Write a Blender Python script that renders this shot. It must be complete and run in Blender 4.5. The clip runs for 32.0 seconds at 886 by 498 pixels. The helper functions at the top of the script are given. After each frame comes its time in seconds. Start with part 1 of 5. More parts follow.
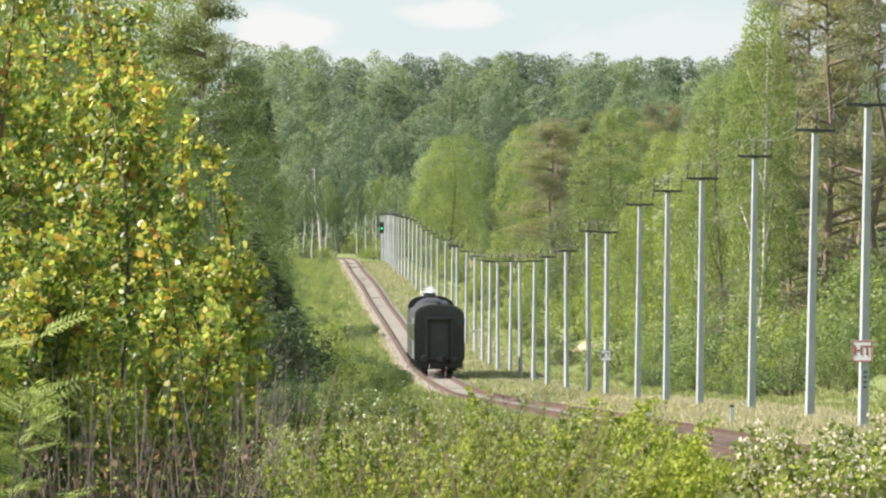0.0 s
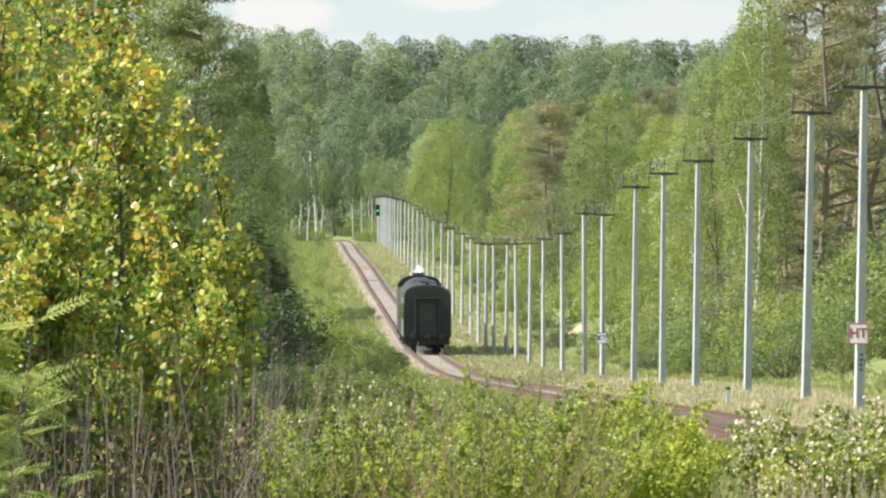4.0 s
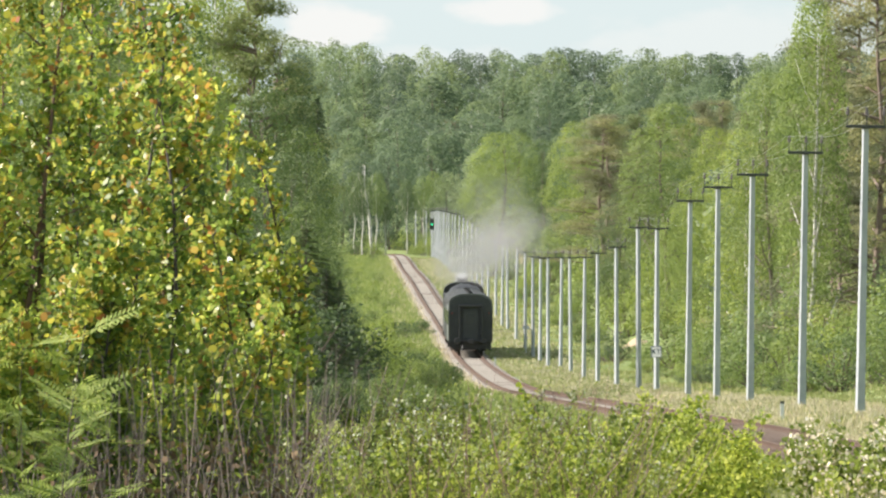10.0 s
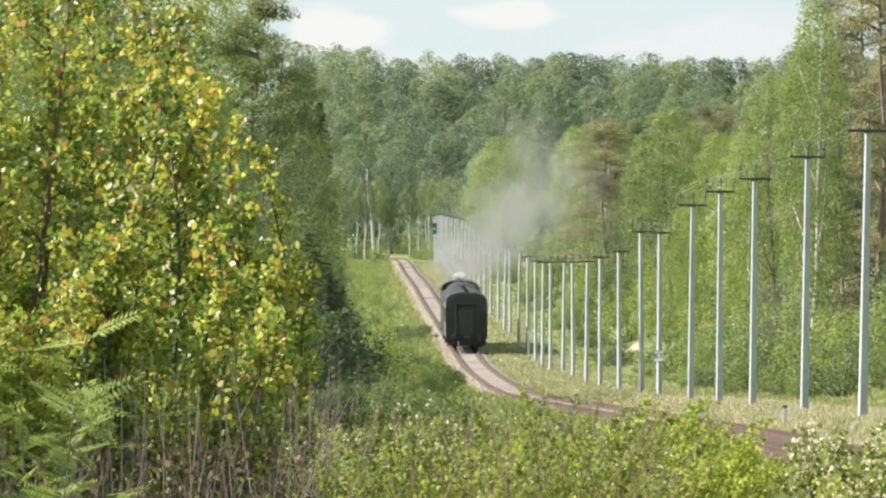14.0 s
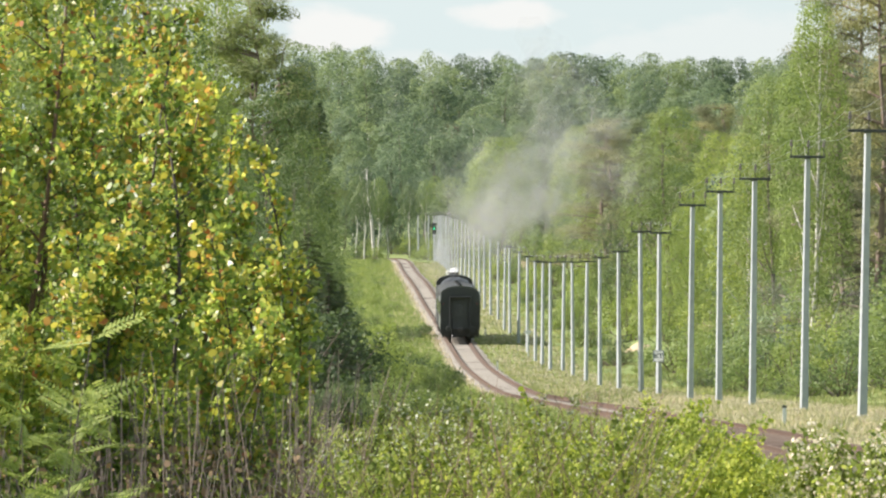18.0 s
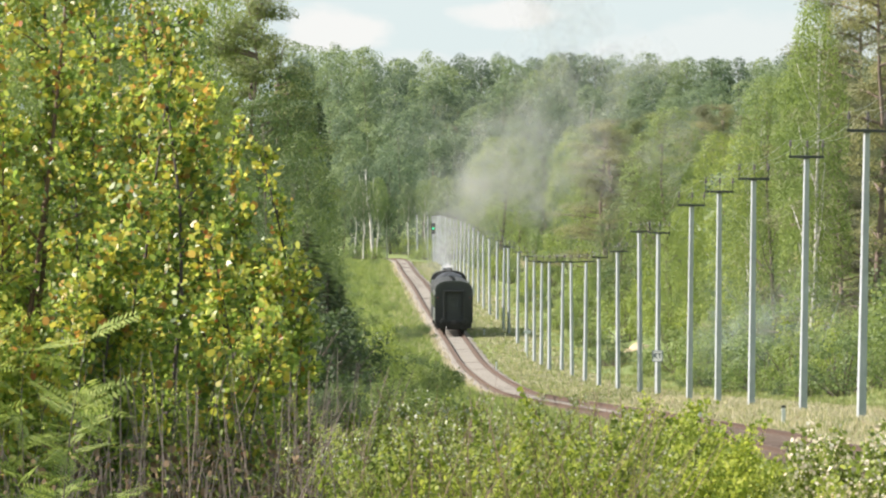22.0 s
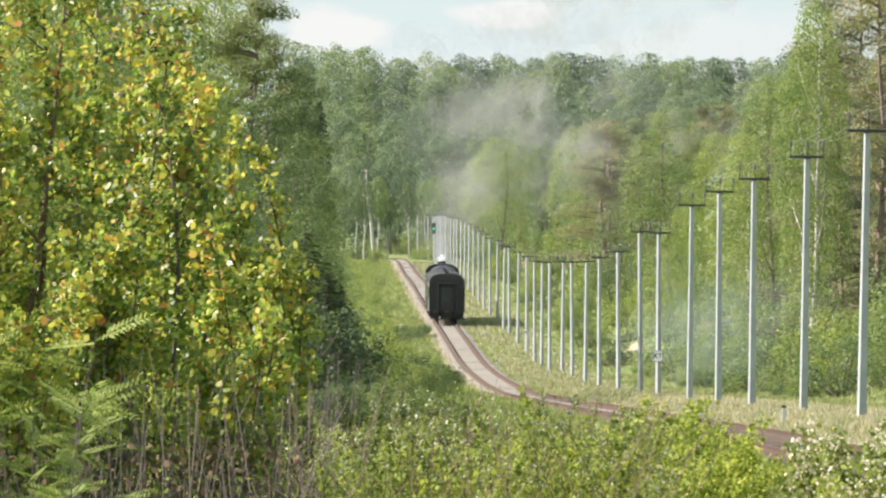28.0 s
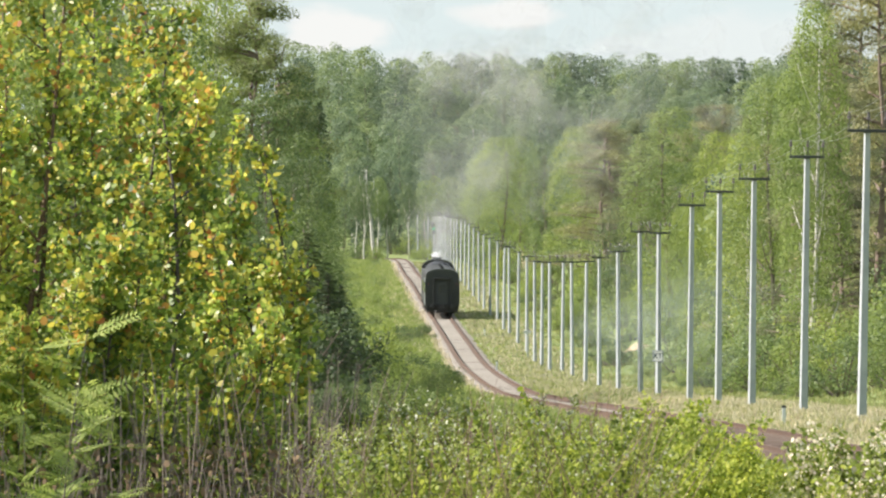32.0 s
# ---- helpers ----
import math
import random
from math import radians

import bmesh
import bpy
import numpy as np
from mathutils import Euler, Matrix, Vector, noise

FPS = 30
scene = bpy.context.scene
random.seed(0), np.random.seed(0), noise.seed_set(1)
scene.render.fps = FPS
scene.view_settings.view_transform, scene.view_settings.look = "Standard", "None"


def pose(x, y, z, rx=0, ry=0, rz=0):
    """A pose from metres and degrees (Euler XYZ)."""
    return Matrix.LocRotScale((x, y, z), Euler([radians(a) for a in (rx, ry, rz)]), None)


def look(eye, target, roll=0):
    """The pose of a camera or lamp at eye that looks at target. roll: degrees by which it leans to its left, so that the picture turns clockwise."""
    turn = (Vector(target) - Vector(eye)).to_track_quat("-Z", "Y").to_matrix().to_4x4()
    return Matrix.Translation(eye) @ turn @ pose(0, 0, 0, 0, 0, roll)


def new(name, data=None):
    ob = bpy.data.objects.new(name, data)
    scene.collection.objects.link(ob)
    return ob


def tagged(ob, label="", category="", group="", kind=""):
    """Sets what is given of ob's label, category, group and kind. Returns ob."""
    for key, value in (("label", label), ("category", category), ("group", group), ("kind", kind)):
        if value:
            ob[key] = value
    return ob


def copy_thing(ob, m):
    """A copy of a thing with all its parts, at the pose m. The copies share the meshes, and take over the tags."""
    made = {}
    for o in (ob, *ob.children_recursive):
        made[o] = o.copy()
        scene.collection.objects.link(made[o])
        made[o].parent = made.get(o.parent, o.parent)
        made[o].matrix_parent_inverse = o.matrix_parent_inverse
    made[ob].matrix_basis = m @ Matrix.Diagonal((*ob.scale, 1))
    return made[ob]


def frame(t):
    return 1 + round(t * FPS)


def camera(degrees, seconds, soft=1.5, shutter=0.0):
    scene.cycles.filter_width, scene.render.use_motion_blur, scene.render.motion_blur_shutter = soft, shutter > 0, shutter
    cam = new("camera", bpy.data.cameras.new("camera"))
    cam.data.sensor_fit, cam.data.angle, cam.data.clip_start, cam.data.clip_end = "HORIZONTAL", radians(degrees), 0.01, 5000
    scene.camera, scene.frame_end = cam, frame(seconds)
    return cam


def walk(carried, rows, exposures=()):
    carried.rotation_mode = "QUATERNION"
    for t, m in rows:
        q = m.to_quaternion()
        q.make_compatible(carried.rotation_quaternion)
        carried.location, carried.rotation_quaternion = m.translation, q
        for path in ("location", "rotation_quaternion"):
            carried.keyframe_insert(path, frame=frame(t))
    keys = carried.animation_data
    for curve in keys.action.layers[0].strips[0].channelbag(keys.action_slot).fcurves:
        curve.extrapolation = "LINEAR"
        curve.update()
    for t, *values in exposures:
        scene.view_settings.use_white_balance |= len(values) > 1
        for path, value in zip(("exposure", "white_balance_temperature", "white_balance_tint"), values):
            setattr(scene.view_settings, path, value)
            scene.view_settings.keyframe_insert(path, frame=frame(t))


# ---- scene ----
F = 28000.0                      # focal length in picture widths' units, for the turns below
EYE = Vector((0.0, 0.0, 7.0))
cam = camera(3.2077, 32.0, soft=2.3)


def aim(dx, dy):
    """The camera's pose when turned dx to the left of and dy above its last resting view."""
    return pose(EYE.x, EYE.y, EYE.z, 90 + math.degrees((39 - dy) / F), 0, math.degrees(dx / F))


walk(cam, [
    (0.0, aim(-92, 1)), (0.5, aim(-92, 0)), (1.0, aim(-90, 0)), (1.5, aim(-90.5, 1.5)), (2.0, aim(-91, 4.5)),
    (2.5, aim(-90.5, 6)), (3.0, aim(-95, 12)), (3.5, aim(-95.5, 18.4)), (4.0, aim(-99, 32)), (4.5, aim(-104, 54)), (5.0, aim(-109, 74)),
    (5.5, aim(-111.5, 82.7)), (6.0, aim(-104, 79.6)), (6.5, aim(-101.3, 77)), (7.0, aim(-101.3, 76.6)), (7.5, aim(-104, 76)),
    (8.0, aim(-99.5, 44.4)), (8.5, aim(-107, 12.5)), (9.0, aim(-105.6, 12)), (9.5, aim(-86, 10.7)), (10.0, aim(-3, 7.6)),
    (10.5, aim(6, 0)), (11.0, aim(6, 0)), (11.5, aim(5, 0)), (12.0, aim(1.5, 0)), (12.5, aim(0, 0)), (13.0, aim(-1.5, 0)),
    (13.5, aim(0, 0)), (14.0, aim(1.5, 0)), (15.0, aim(1.6, 0)), (17.0, aim(1.5, 0)), (19.0, aim(0, 0)), (21.0, aim(-1.5, 0)),
    (23.0, aim(0, 0)), (25.0, aim(-0.5, 0)), (28.0, aim(0, 0)), (32.0, aim(0, 0)),
])

# ---------------------------------------------------------------- sky, sun
SUN_DIR = Vector((-0.79, 0.07, 0.60)).normalized()
world = bpy.data.worlds.new("world")
scene.world = world
world.use_nodes = True
wn, wl = world.node_tree.nodes, world.node_tree.links
wn.clear()
w_out = wn.new("ShaderNodeOutputWorld")
w_bg = wn.new("ShaderNodeBackground")
w_sky = wn.new("ShaderNodeTexSky")
w_sky.sky_type = "NISHITA"
w_sky.sun_disc = False
w_sky.sun_elevation = math.asin(SUN_DIR.z)
w_sky.sun_rotation = math.atan2(SUN_DIR.x, SUN_DIR.y)
w_sky.air_density, w_sky.dust_density, w_sky.ozone_density = 1.0, 0.5, 1.0
w_co = wn.new("ShaderNodeTexCoord")
w_map = wn.new("ShaderNodeMapping")
w_map.inputs["Scale"].default_value = (260, 260, 520)
w_no = wn.new("ShaderNodeTexNoise")
w_no.inputs["Scale"].default_value = 1.0
w_no.inputs["Detail"].default_value = 6.0
w_sep = wn.new("ShaderNodeSeparateXYZ")
w_mix = wn.new("ShaderNodeMix")
w_mix.data_type = "RGBA"
w_mix.inputs["B"].default_value = (5.75, 5.7, 5.55, 1)
w_veil = wn.new("ShaderNodeMix")
w_veil.data_type = "RGBA"
w_veil.inputs["Factor"].default_value = 0.8
w_veil.inputs["B"].default_value = (4.4, 5.2, 5.6, 1)
wl.new(w_co.outputs["Generated"], w_map.inputs["Vector"])
wl.new(w_co.outputs["Generated"], w_sep.inputs["Vector"])
wl.new(w_map.outputs["Vector"], w_no.inputs["Vector"])


def sky_math(op, a, b):
    m = wn.new("ShaderNodeMath")
    m.operation = op
    for k, v in enumerate((a, b)):
        if isinstance(v, (int, float)):
            m.inputs[k].default_value = v
        else:
            wl.new(v, m.inputs[k])
    return m.outputs[0]


# low fair-weather clouds over the wood: across, height, half width, half height, thickness
cover = 0.0
for cx, cz, rx, rz, thick in ((-0.0066, 0.0152, 0.0040, 0.0018, 0.9), (-0.0168, 0.0167, 0.0022, 0.0016, 0.9), (0.0038, 0.0162, 0.0036, 0.0011, 0.85),
                              (-0.0010, 0.0125, 0.0110, 0.0016, 0.35), (0.0190, 0.0140, 0.0110, 0.0026, 0.4), (0.0300, 0.0185, 0.0060, 0.0025, 0.8),
                              (0.0100, 0.0230, 0.0090, 0.0025, 0.8), (-0.0300, 0.0220, 0.0120, 0.0030, 0.8)):
    du = sky_math("DIVIDE", sky_math("SUBTRACT", w_sep.outputs["X"], cx), rx)
    dv = sky_math("DIVIDE", sky_math("SUBTRACT", w_sep.outputs["Z"], cz), rz)
    d = sky_math("SQRT", sky_math("ADD", sky_math("MULTIPLY", du, du), sky_math("MULTIPLY", dv, dv)), 0.0)
    d = sky_math("ADD", d, sky_math("MULTIPLY", sky_math("SUBTRACT", w_no.outputs["Fac"], 0.5), 1.5))
    r = wn.new("ShaderNodeMapRange")
    r.interpolation_type = "SMOOTHSTEP"
    r.inputs["From Min"].default_value, r.inputs["From Max"].default_value = 1.05, 0.55
    r.inputs["To Max"].default_value = thick
    wl.new(d, r.inputs["Value"])
    cover = r.outputs["Result"] if cover == 0.0 else sky_math("MAXIMUM", cover, r.outputs["Result"])
ahead = sky_math("GREATER_THAN", w_sep.outputs["Y"], 0.0)
wl.new(sky_math("MULTIPLY", cover, ahead), w_mix.inputs["Factor"])
wl.new(w_sky.outputs["Color"], w_veil.inputs["A"])
wl.new(w_veil.outputs["Result"], w_mix.inputs["A"])
wl.new(w_mix.outputs["Result"], w_bg.inputs["Color"])
w_bg.inputs["Strength"].default_value = 0.072
wl.new(w_bg.outputs["Background"], w_out.inputs["Surface"])

sun = new("sun", bpy.data.lights.new("sun", "SUN"))
sun.data.energy, sun.data.angle, sun.data.color = 5.0, radians(0.6), (1.0, 0.905, 0.85)
sun.matrix_world = look(SUN_DIR * 200, (0, 0, 0))
scene.view_settings.exposure = 1.2
scene.cycles.transparent_max_bounces = 256

# ---------------------------------------------------------------- materials


def material(name, build, **props):
    mat = bpy.data.materials.new(name)
    mat.use_nodes = True
    nodes, links = mat.node_tree.nodes, mat.node_tree.links
    nodes.clear()
    out = nodes.new("ShaderNodeOutputMaterial")
    shader = build(nodes, links)
    links.new(shader, out.inputs["Surface"])
    return mat


def noise_node(nodes, links, scale, detail=4.0, coord="Object", stretch=None):
    co = nodes.new("ShaderNodeTexCoord")
    no = nodes.new("ShaderNodeTexNoise")
    no.inputs["Scale"].default_value = scale
    no.inputs["Detail"].default_value = detail
    src = co.outputs[coord]
    if stretch:
        mp = nodes.new("ShaderNodeMapping")
        mp.inputs["Scale"].default_value = stretch
        links.new(src, mp.inputs["Vector"])
        src = mp.outputs["Vector"]
    links.new(src, no.inputs["Vector"])
    return no.outputs["Fac"]


def ramp(nodes, links, fac, stops):
    r = nodes.new("ShaderNodeValToRGB")
    el = r.color_ramp.elements
    while len(el) < len(stops):
        el.new(0.5)
    for e, (p, c) in zip(el, stops):
        e.position, e.color = p, (*c, 1)
    links.new(fac, r.inputs["Fac"])
    return r.outputs["Color"]


def mix(nodes, links, fac, a, b, mode="MIX"):
    m = nodes.new("ShaderNodeMix")
    m.data_type, m.blend_type = "RGBA", mode
    for sock, v in (("Factor", fac), ("A", a), ("B", b)):
        if isinstance(v, (int, float)):
            m.inputs[sock].default_value = v
        elif isinstance(v, tuple):
            m.inputs[sock].default_value = (*v, 1)
        else:
            links.new(v, m.inputs[sock])
    return m.outputs["Result"]


def principled(nodes, links, color, rough=0.8, metal=0.0, bump=None, strength=0.3, distance=0.02):
    p = nodes.new("ShaderNodeBsdfPrincipled")
    if isinstance(color, tuple):
        p.inputs["Base Color"].default_value = (*color, 1)
    else:
        links.new(color, p.inputs["Base Color"])
    p.inputs["Roughness"].default_value = rough
    p.inputs["Metallic"].default_value = metal
    if bump is not None:
        b = nodes.new("ShaderNodeBump")
        b.inputs["Strength"].default_value, b.inputs["Distance"].default_value = strength, distance
        links.new(bump, b.inputs["Height"])
        links.new(b.outputs["Normal"], p.inputs["Normal"])
    return p.outputs["BSDF"]


def surface(name, dark, light, scale, rough=0.8, metal=0.0, fine=8.0, bump=0.3, distance=0.02, stretch=None):
    """A worn surface: two colours mixed by coarse stains and fine grain, with relief."""
    def build(n, l):
        coarse = noise_node(n, l, scale, 5, stretch=stretch)
        grain = noise_node(n, l, scale * fine, 6, stretch=stretch)
        c = mix(n, l, 0.45, ramp(n, l, coarse, [(0.3, dark), (0.7, light)]), ramp(n, l, grain, [(0.3, dark), (0.72, light)]))
        return principled(n, l, c, rough, metal, grain, bump, distance)
    return material(name, build)


def foliage(name, stops, translucent=0.35, tree_spread=0.35, rough=0.6, gust=0.25):
    """Leaves: colour from leaf to leaf, from plant to plant and in patches; light shines through."""
    def build(n, l):
        geo = n.new("ShaderNodeNewGeometry")
        obj = n.new("ShaderNodeObjectInfo")
        patch = noise_node(n, l, gust, 2)
        leaf = ramp(n, l, geo.outputs["Random Per Island"], stops)
        tone = ramp(n, l, obj.outputs["Random"], [(0.0, (1 - tree_spread, 1 - tree_spread, 1 - tree_spread * 0.7)),
                                                 (0.5, (1, 1, 1)), (1.0, (1 + tree_spread, 1 + tree_spread * 0.7, 1))])
        c = mix(n, l, 1.0, leaf, tone, "MULTIPLY")
        c = mix(n, l, 1.0, c, ramp(n, l, patch, [(0.3, (0.72, 0.75, 0.8)), (0.7, (1.2, 1.15, 1.0))]), "MULTIPLY")
        p = principled(n, l, c, rough)
        t = n.new("ShaderNodeBsdfTranslucent")
        l.new(c, t.inputs["Color"])
        m = n.new("ShaderNodeMixShader")
        m.inputs["Fac"].default_value = translucent
        l.new(p, m.inputs[1])
        l.new(t.outputs["BSDF"], m.inputs[2])
        return m.outputs["Shader"]
    return material(name, build)


M = {}
# some blue in leaf_broad, leaf_bright and needle_pine stands in for air haze
M["leaf_broad"] = foliage("leaf_broad", [(0, (0.13, 0.19, 0.07)), (0.5, (0.17, 0.24, 0.088)), (1, (0.22, 0.285, 0.105))], 0.5)
M["leaf_bright"] = foliage("leaf_bright", [(0, (0.175, 0.24, 0.06)), (0.5, (0.22, 0.29, 0.078)), (1, (0.275, 0.34, 0.1))], 0.5)
M["leaf_deep"] = foliage("leaf_deep", [(0, (0.065, 0.108, 0.035)), (0.5, (0.1, 0.152, 0.048)), (1, (0.14, 0.198, 0.065))], 0.4)
# air haze is put into this colour: paler and bluer than leaves nearby
M["leaf_far_hazed"] = foliage("leaf_far_hazed", [(0, (0.145, 0.205, 0.125)), (0.5, (0.172, 0.238, 0.14)), (1, (0.205, 0.27, 0.152))], 0.55, tree_spread=0.38)
M["needle_spruce"] = foliage("needle_spruce", [(0, (0.06, 0.095, 0.042)), (0.5, (0.088, 0.132, 0.056)), (1, (0.125, 0.175, 0.075))], 0.4)
M["needle_pine"] = foliage("needle_pine", [(0, (0.165, 0.18, 0.10)), (0.5, (0.215, 0.23, 0.125)), (1, (0.275, 0.285, 0.155))], 0.5)
M["needle_green"] = foliage("needle_green", [(0, (0.125, 0.165, 0.07)), (0.5, (0.175, 0.22, 0.092)), (1, (0.23, 0.27, 0.12))], 0.5)
M["leaf_aspen"] = foliage("leaf_aspen", [(0, (0.12, 0.20, 0.04)), (0.4, (0.24, 0.34, 0.062)), (0.75, (0.40, 0.47, 0.09)), (1, (0.58, 0.59, 0.15))], 0.6, 0.12, 0.36, 1.2)
M["leaf_young"] = foliage("leaf_young", [(0, (0.44, 0.46, 0.06)), (0.62, (0.56, 0.50, 0.08)), (0.86, (0.54, 0.32, 0.07)), (1, (0.40, 0.15, 0.06))], 0.5, 0.1, 0.4, 1.2)
M["leaf_shade"] = foliage("leaf_shade", [(0, (0.085, 0.15, 0.03)), (0.45, (0.17, 0.26, 0.05)), (0.8, (0.31, 0.40, 0.075)), (1, (0.47, 0.52, 0.11))], 0.6, 0.12, 0.4, 1.2)
M["leaf_willow"] = foliage("leaf_willow", [(0, (0.11, 0.17, 0.025)), (0.5, (0.25, 0.32, 0.045)), (1, (0.42, 0.47, 0.09))], 0.5, 0.25, 0.65, 0.8)
M["leaf_elder"] = foliage("leaf_elder", [(0, (0.14, 0.20, 0.03)), (0.5, (0.26, 0.33, 0.055)), (1, (0.40, 0.45, 0.09))], 0.5, 0.15, 0.6, 1.0)
M["leaf_rowan"] = foliage("leaf_rowan", [(0, (0.2, 0.27, 0.055)), (0.5, (0.28, 0.35, 0.08)), (1, (0.38, 0.43, 0.12))], 0.5, 0.1, 0.6, 1.0)
M["blossom"] = foliage("blossom", [(0, (0.66, 0.54, 0.42)), (0.5, (0.8, 0.72, 0.58)), (1, (0.86, 0.82, 0.72))], 0.35, 0.1)
M["leaf_bush"] = foliage("leaf_bush", [(0, (0.18, 0.26, 0.03)), (0.5, (0.35, 0.42, 0.055)), (1, (0.52, 0.56, 0.1))], 0.5, 0.12, 0.6, 1.0)
M["leaf_pale"] = foliage("leaf_pale", [(0, (0.34, 0.38, 0.24)), (1, (0.55, 0.56, 0.44))], 0.3, 0.1)
M["straw"] = foliage("straw", [(0, (0.34, 0.29, 0.2)), (0.5, (0.46, 0.41, 0.29)), (1, (0.6, 0.55, 0.42))], 0.3, 0.15)
M["grass"] = foliage("grass", [(0, (0.17, 0.21, 0.06)), (0.5, (0.265, 0.30, 0.095)), (1, (0.41, 0.40, 0.20))], 0.4, 0.15, 0.7, 0.08)
M["grass_lush"] = foliage("grass_lush", [(0, (0.13, 0.19, 0.045)), (0.5, (0.205, 0.27, 0.07)), (1, (0.34, 0.37, 0.15))], 0.45, 0.15, 0.7, 0.3)
M["dead_leaf"] = foliage("dead_leaf", [(0, (0.06, 0.04, 0.025)), (0.5, (0.11, 0.075, 0.045)), (1, (0.16, 0.12, 0.075))], 0.2, 0.1, 0.95)
M["bark_birch"] = surface("bark_birch", (0.2, 0.18, 0.16), (0.75, 0.72, 0.66), 0.9, 0.8, stretch=(1, 1, 3))
M["bark_brown"] = surface("bark_brown", (0.07, 0.055, 0.045), (0.2, 0.16, 0.13), 1.2, 0.9)
M["bark_pine"] = surface("bark_pine", (0.11, 0.085, 0.07), (0.25, 0.185, 0.145), 1.0, 0.9)
M["twig_red"] = surface("twig_red", (0.065, 0.038, 0.022), (0.165, 0.095, 0.052), 3.0, 0.7)
M["twig_grey"] = surface("twig_grey", (0.032, 0.025, 0.02), (0.10, 0.08, 0.065), 3.0, 0.8)
M["concrete"] = surface("concrete", (0.26, 0.28, 0.3), (0.46, 0.47, 0.48), 0.6, 0.85, fine=12, stretch=(1, 1, 0.5))
M["steel_dark"] = surface("steel_dark", (0.03, 0.032, 0.035), (0.09, 0.09, 0.09), 2.0, 0.55, 0.4)
M["wire"] = surface("wire", (0.25, 0.26, 0.26), (0.4, 0.4, 0.4), 2.0, 0.4, 0.6)
M["glass_ins"] = surface("glass_ins", (0.06, 0.05, 0.05), (0.16, 0.13, 0.12), 4.0, 0.25)
M["rail"] = surface("rail", (0.05, 0.029, 0.018), (0.115, 0.068, 0.043), 1.5, 0.8, 0.1)
M["sleeper"] = surface("sleeper", (0.07, 0.046, 0.03), (0.15, 0.105, 0.075), 2.5, 0.9)
M["ballast"] = surface("ballast", (0.14, 0.124, 0.1), (0.31, 0.28, 0.228), 0.6, 0.95, fine=20, bump=0.8, distance=0.05)
M["rusty_ballast"] = surface("rusty_ballast", (0.06, 0.042, 0.028), (0.135, 0.095, 0.064), 0.5, 0.95, fine=15, bump=0.8, distance=0.04)
M["sand"] = surface("sand", (0.34, 0.26, 0.16), (0.5, 0.4, 0.26), 0.5, 0.95)
M["coach_end"] = surface("coach_end", (0.018, 0.02, 0.021), (0.045, 0.047, 0.046), 0.8, 0.6)
M["coach_side"] = surface("coach_side", (0.05, 0.055, 0.055), (0.13, 0.137, 0.13), 0.6, 0.4)
M["coach_dark"] = surface("coach_dark", (0.012, 0.014, 0.014), (0.04, 0.042, 0.04), 0.6, 0.85)
M["coach_roof"] = surface("coach_roof", (0.035, 0.036, 0.035), (0.10, 0.10, 0.096), 0.5, 0.55)
M["black_iron"] = surface("black_iron", (0.008, 0.008, 0.009), (0.03, 0.03, 0.03), 1.0, 0.5)
M["coach_glass"] = surface("coach_glass", (0.02, 0.025, 0.028), (0.05, 0.055, 0.06), 0.5, 0.08)
M["red_lamp"] = surface("red_lamp", (0.12, 0.012, 0.012), (0.2, 0.03, 0.025), 2.0, 0.3)
M["sign_white"] = surface("sign_white", (0.5, 0.5, 0.5), (0.66, 0.66, 0.66), 2.0, 0.5)
M["sign_red"] = surface("sign_red", (0.2, 0.04, 0.04), (0.3, 0.06, 0.055), 2.0, 0.5)
M["sign_dark"] = surface("sign_dark", (0.03, 0.05, 0.06), (0.07, 0.09, 0.1), 2.0, 0.5)


def green_glow(n, l):
    e = n.new("ShaderNodeEmission")
    e.inputs["Color"].default_value, e.inputs["Strength"].default_value = (0.02, 0.6, 0.25, 1), 1.6
    return e.outputs["Emission"]


M["signal_green"] = material("signal_green", green_glow)


def ground_shader(n, l):
    coarse = noise_node(n, l, 0.06, 5)
    mid = noise_node(n, l, 0.5, 5)
    fine = noise_node(n, l, 7.0, 6)
    a = ramp(n, l, coarse, [(0.3, (0.10, 0.15, 0.035)), (0.55, (0.17, 0.22, 0.06)), (0.75, (0.27, 0.27, 0.11))])
    b = ramp(n, l, mid, [(0.25, (0.09, 0.13, 0.03)), (0.6, (0.19, 0.24, 0.06)), (0.8, (0.32, 0.3, 0.15))])
    c = mix(n, l, 0.5, a, b)
    c = mix(n, l, 0.6, c, ramp(n, l, fine, [(0.3, (0.6, 0.6, 0.6)), (0.7, (1.3, 1.3, 1.25))]), "MULTIPLY")
    return principled(n, l, c, 0.95, 0, fine, 0.9, 0.15)


M["ground"] = material("ground", ground_shader)


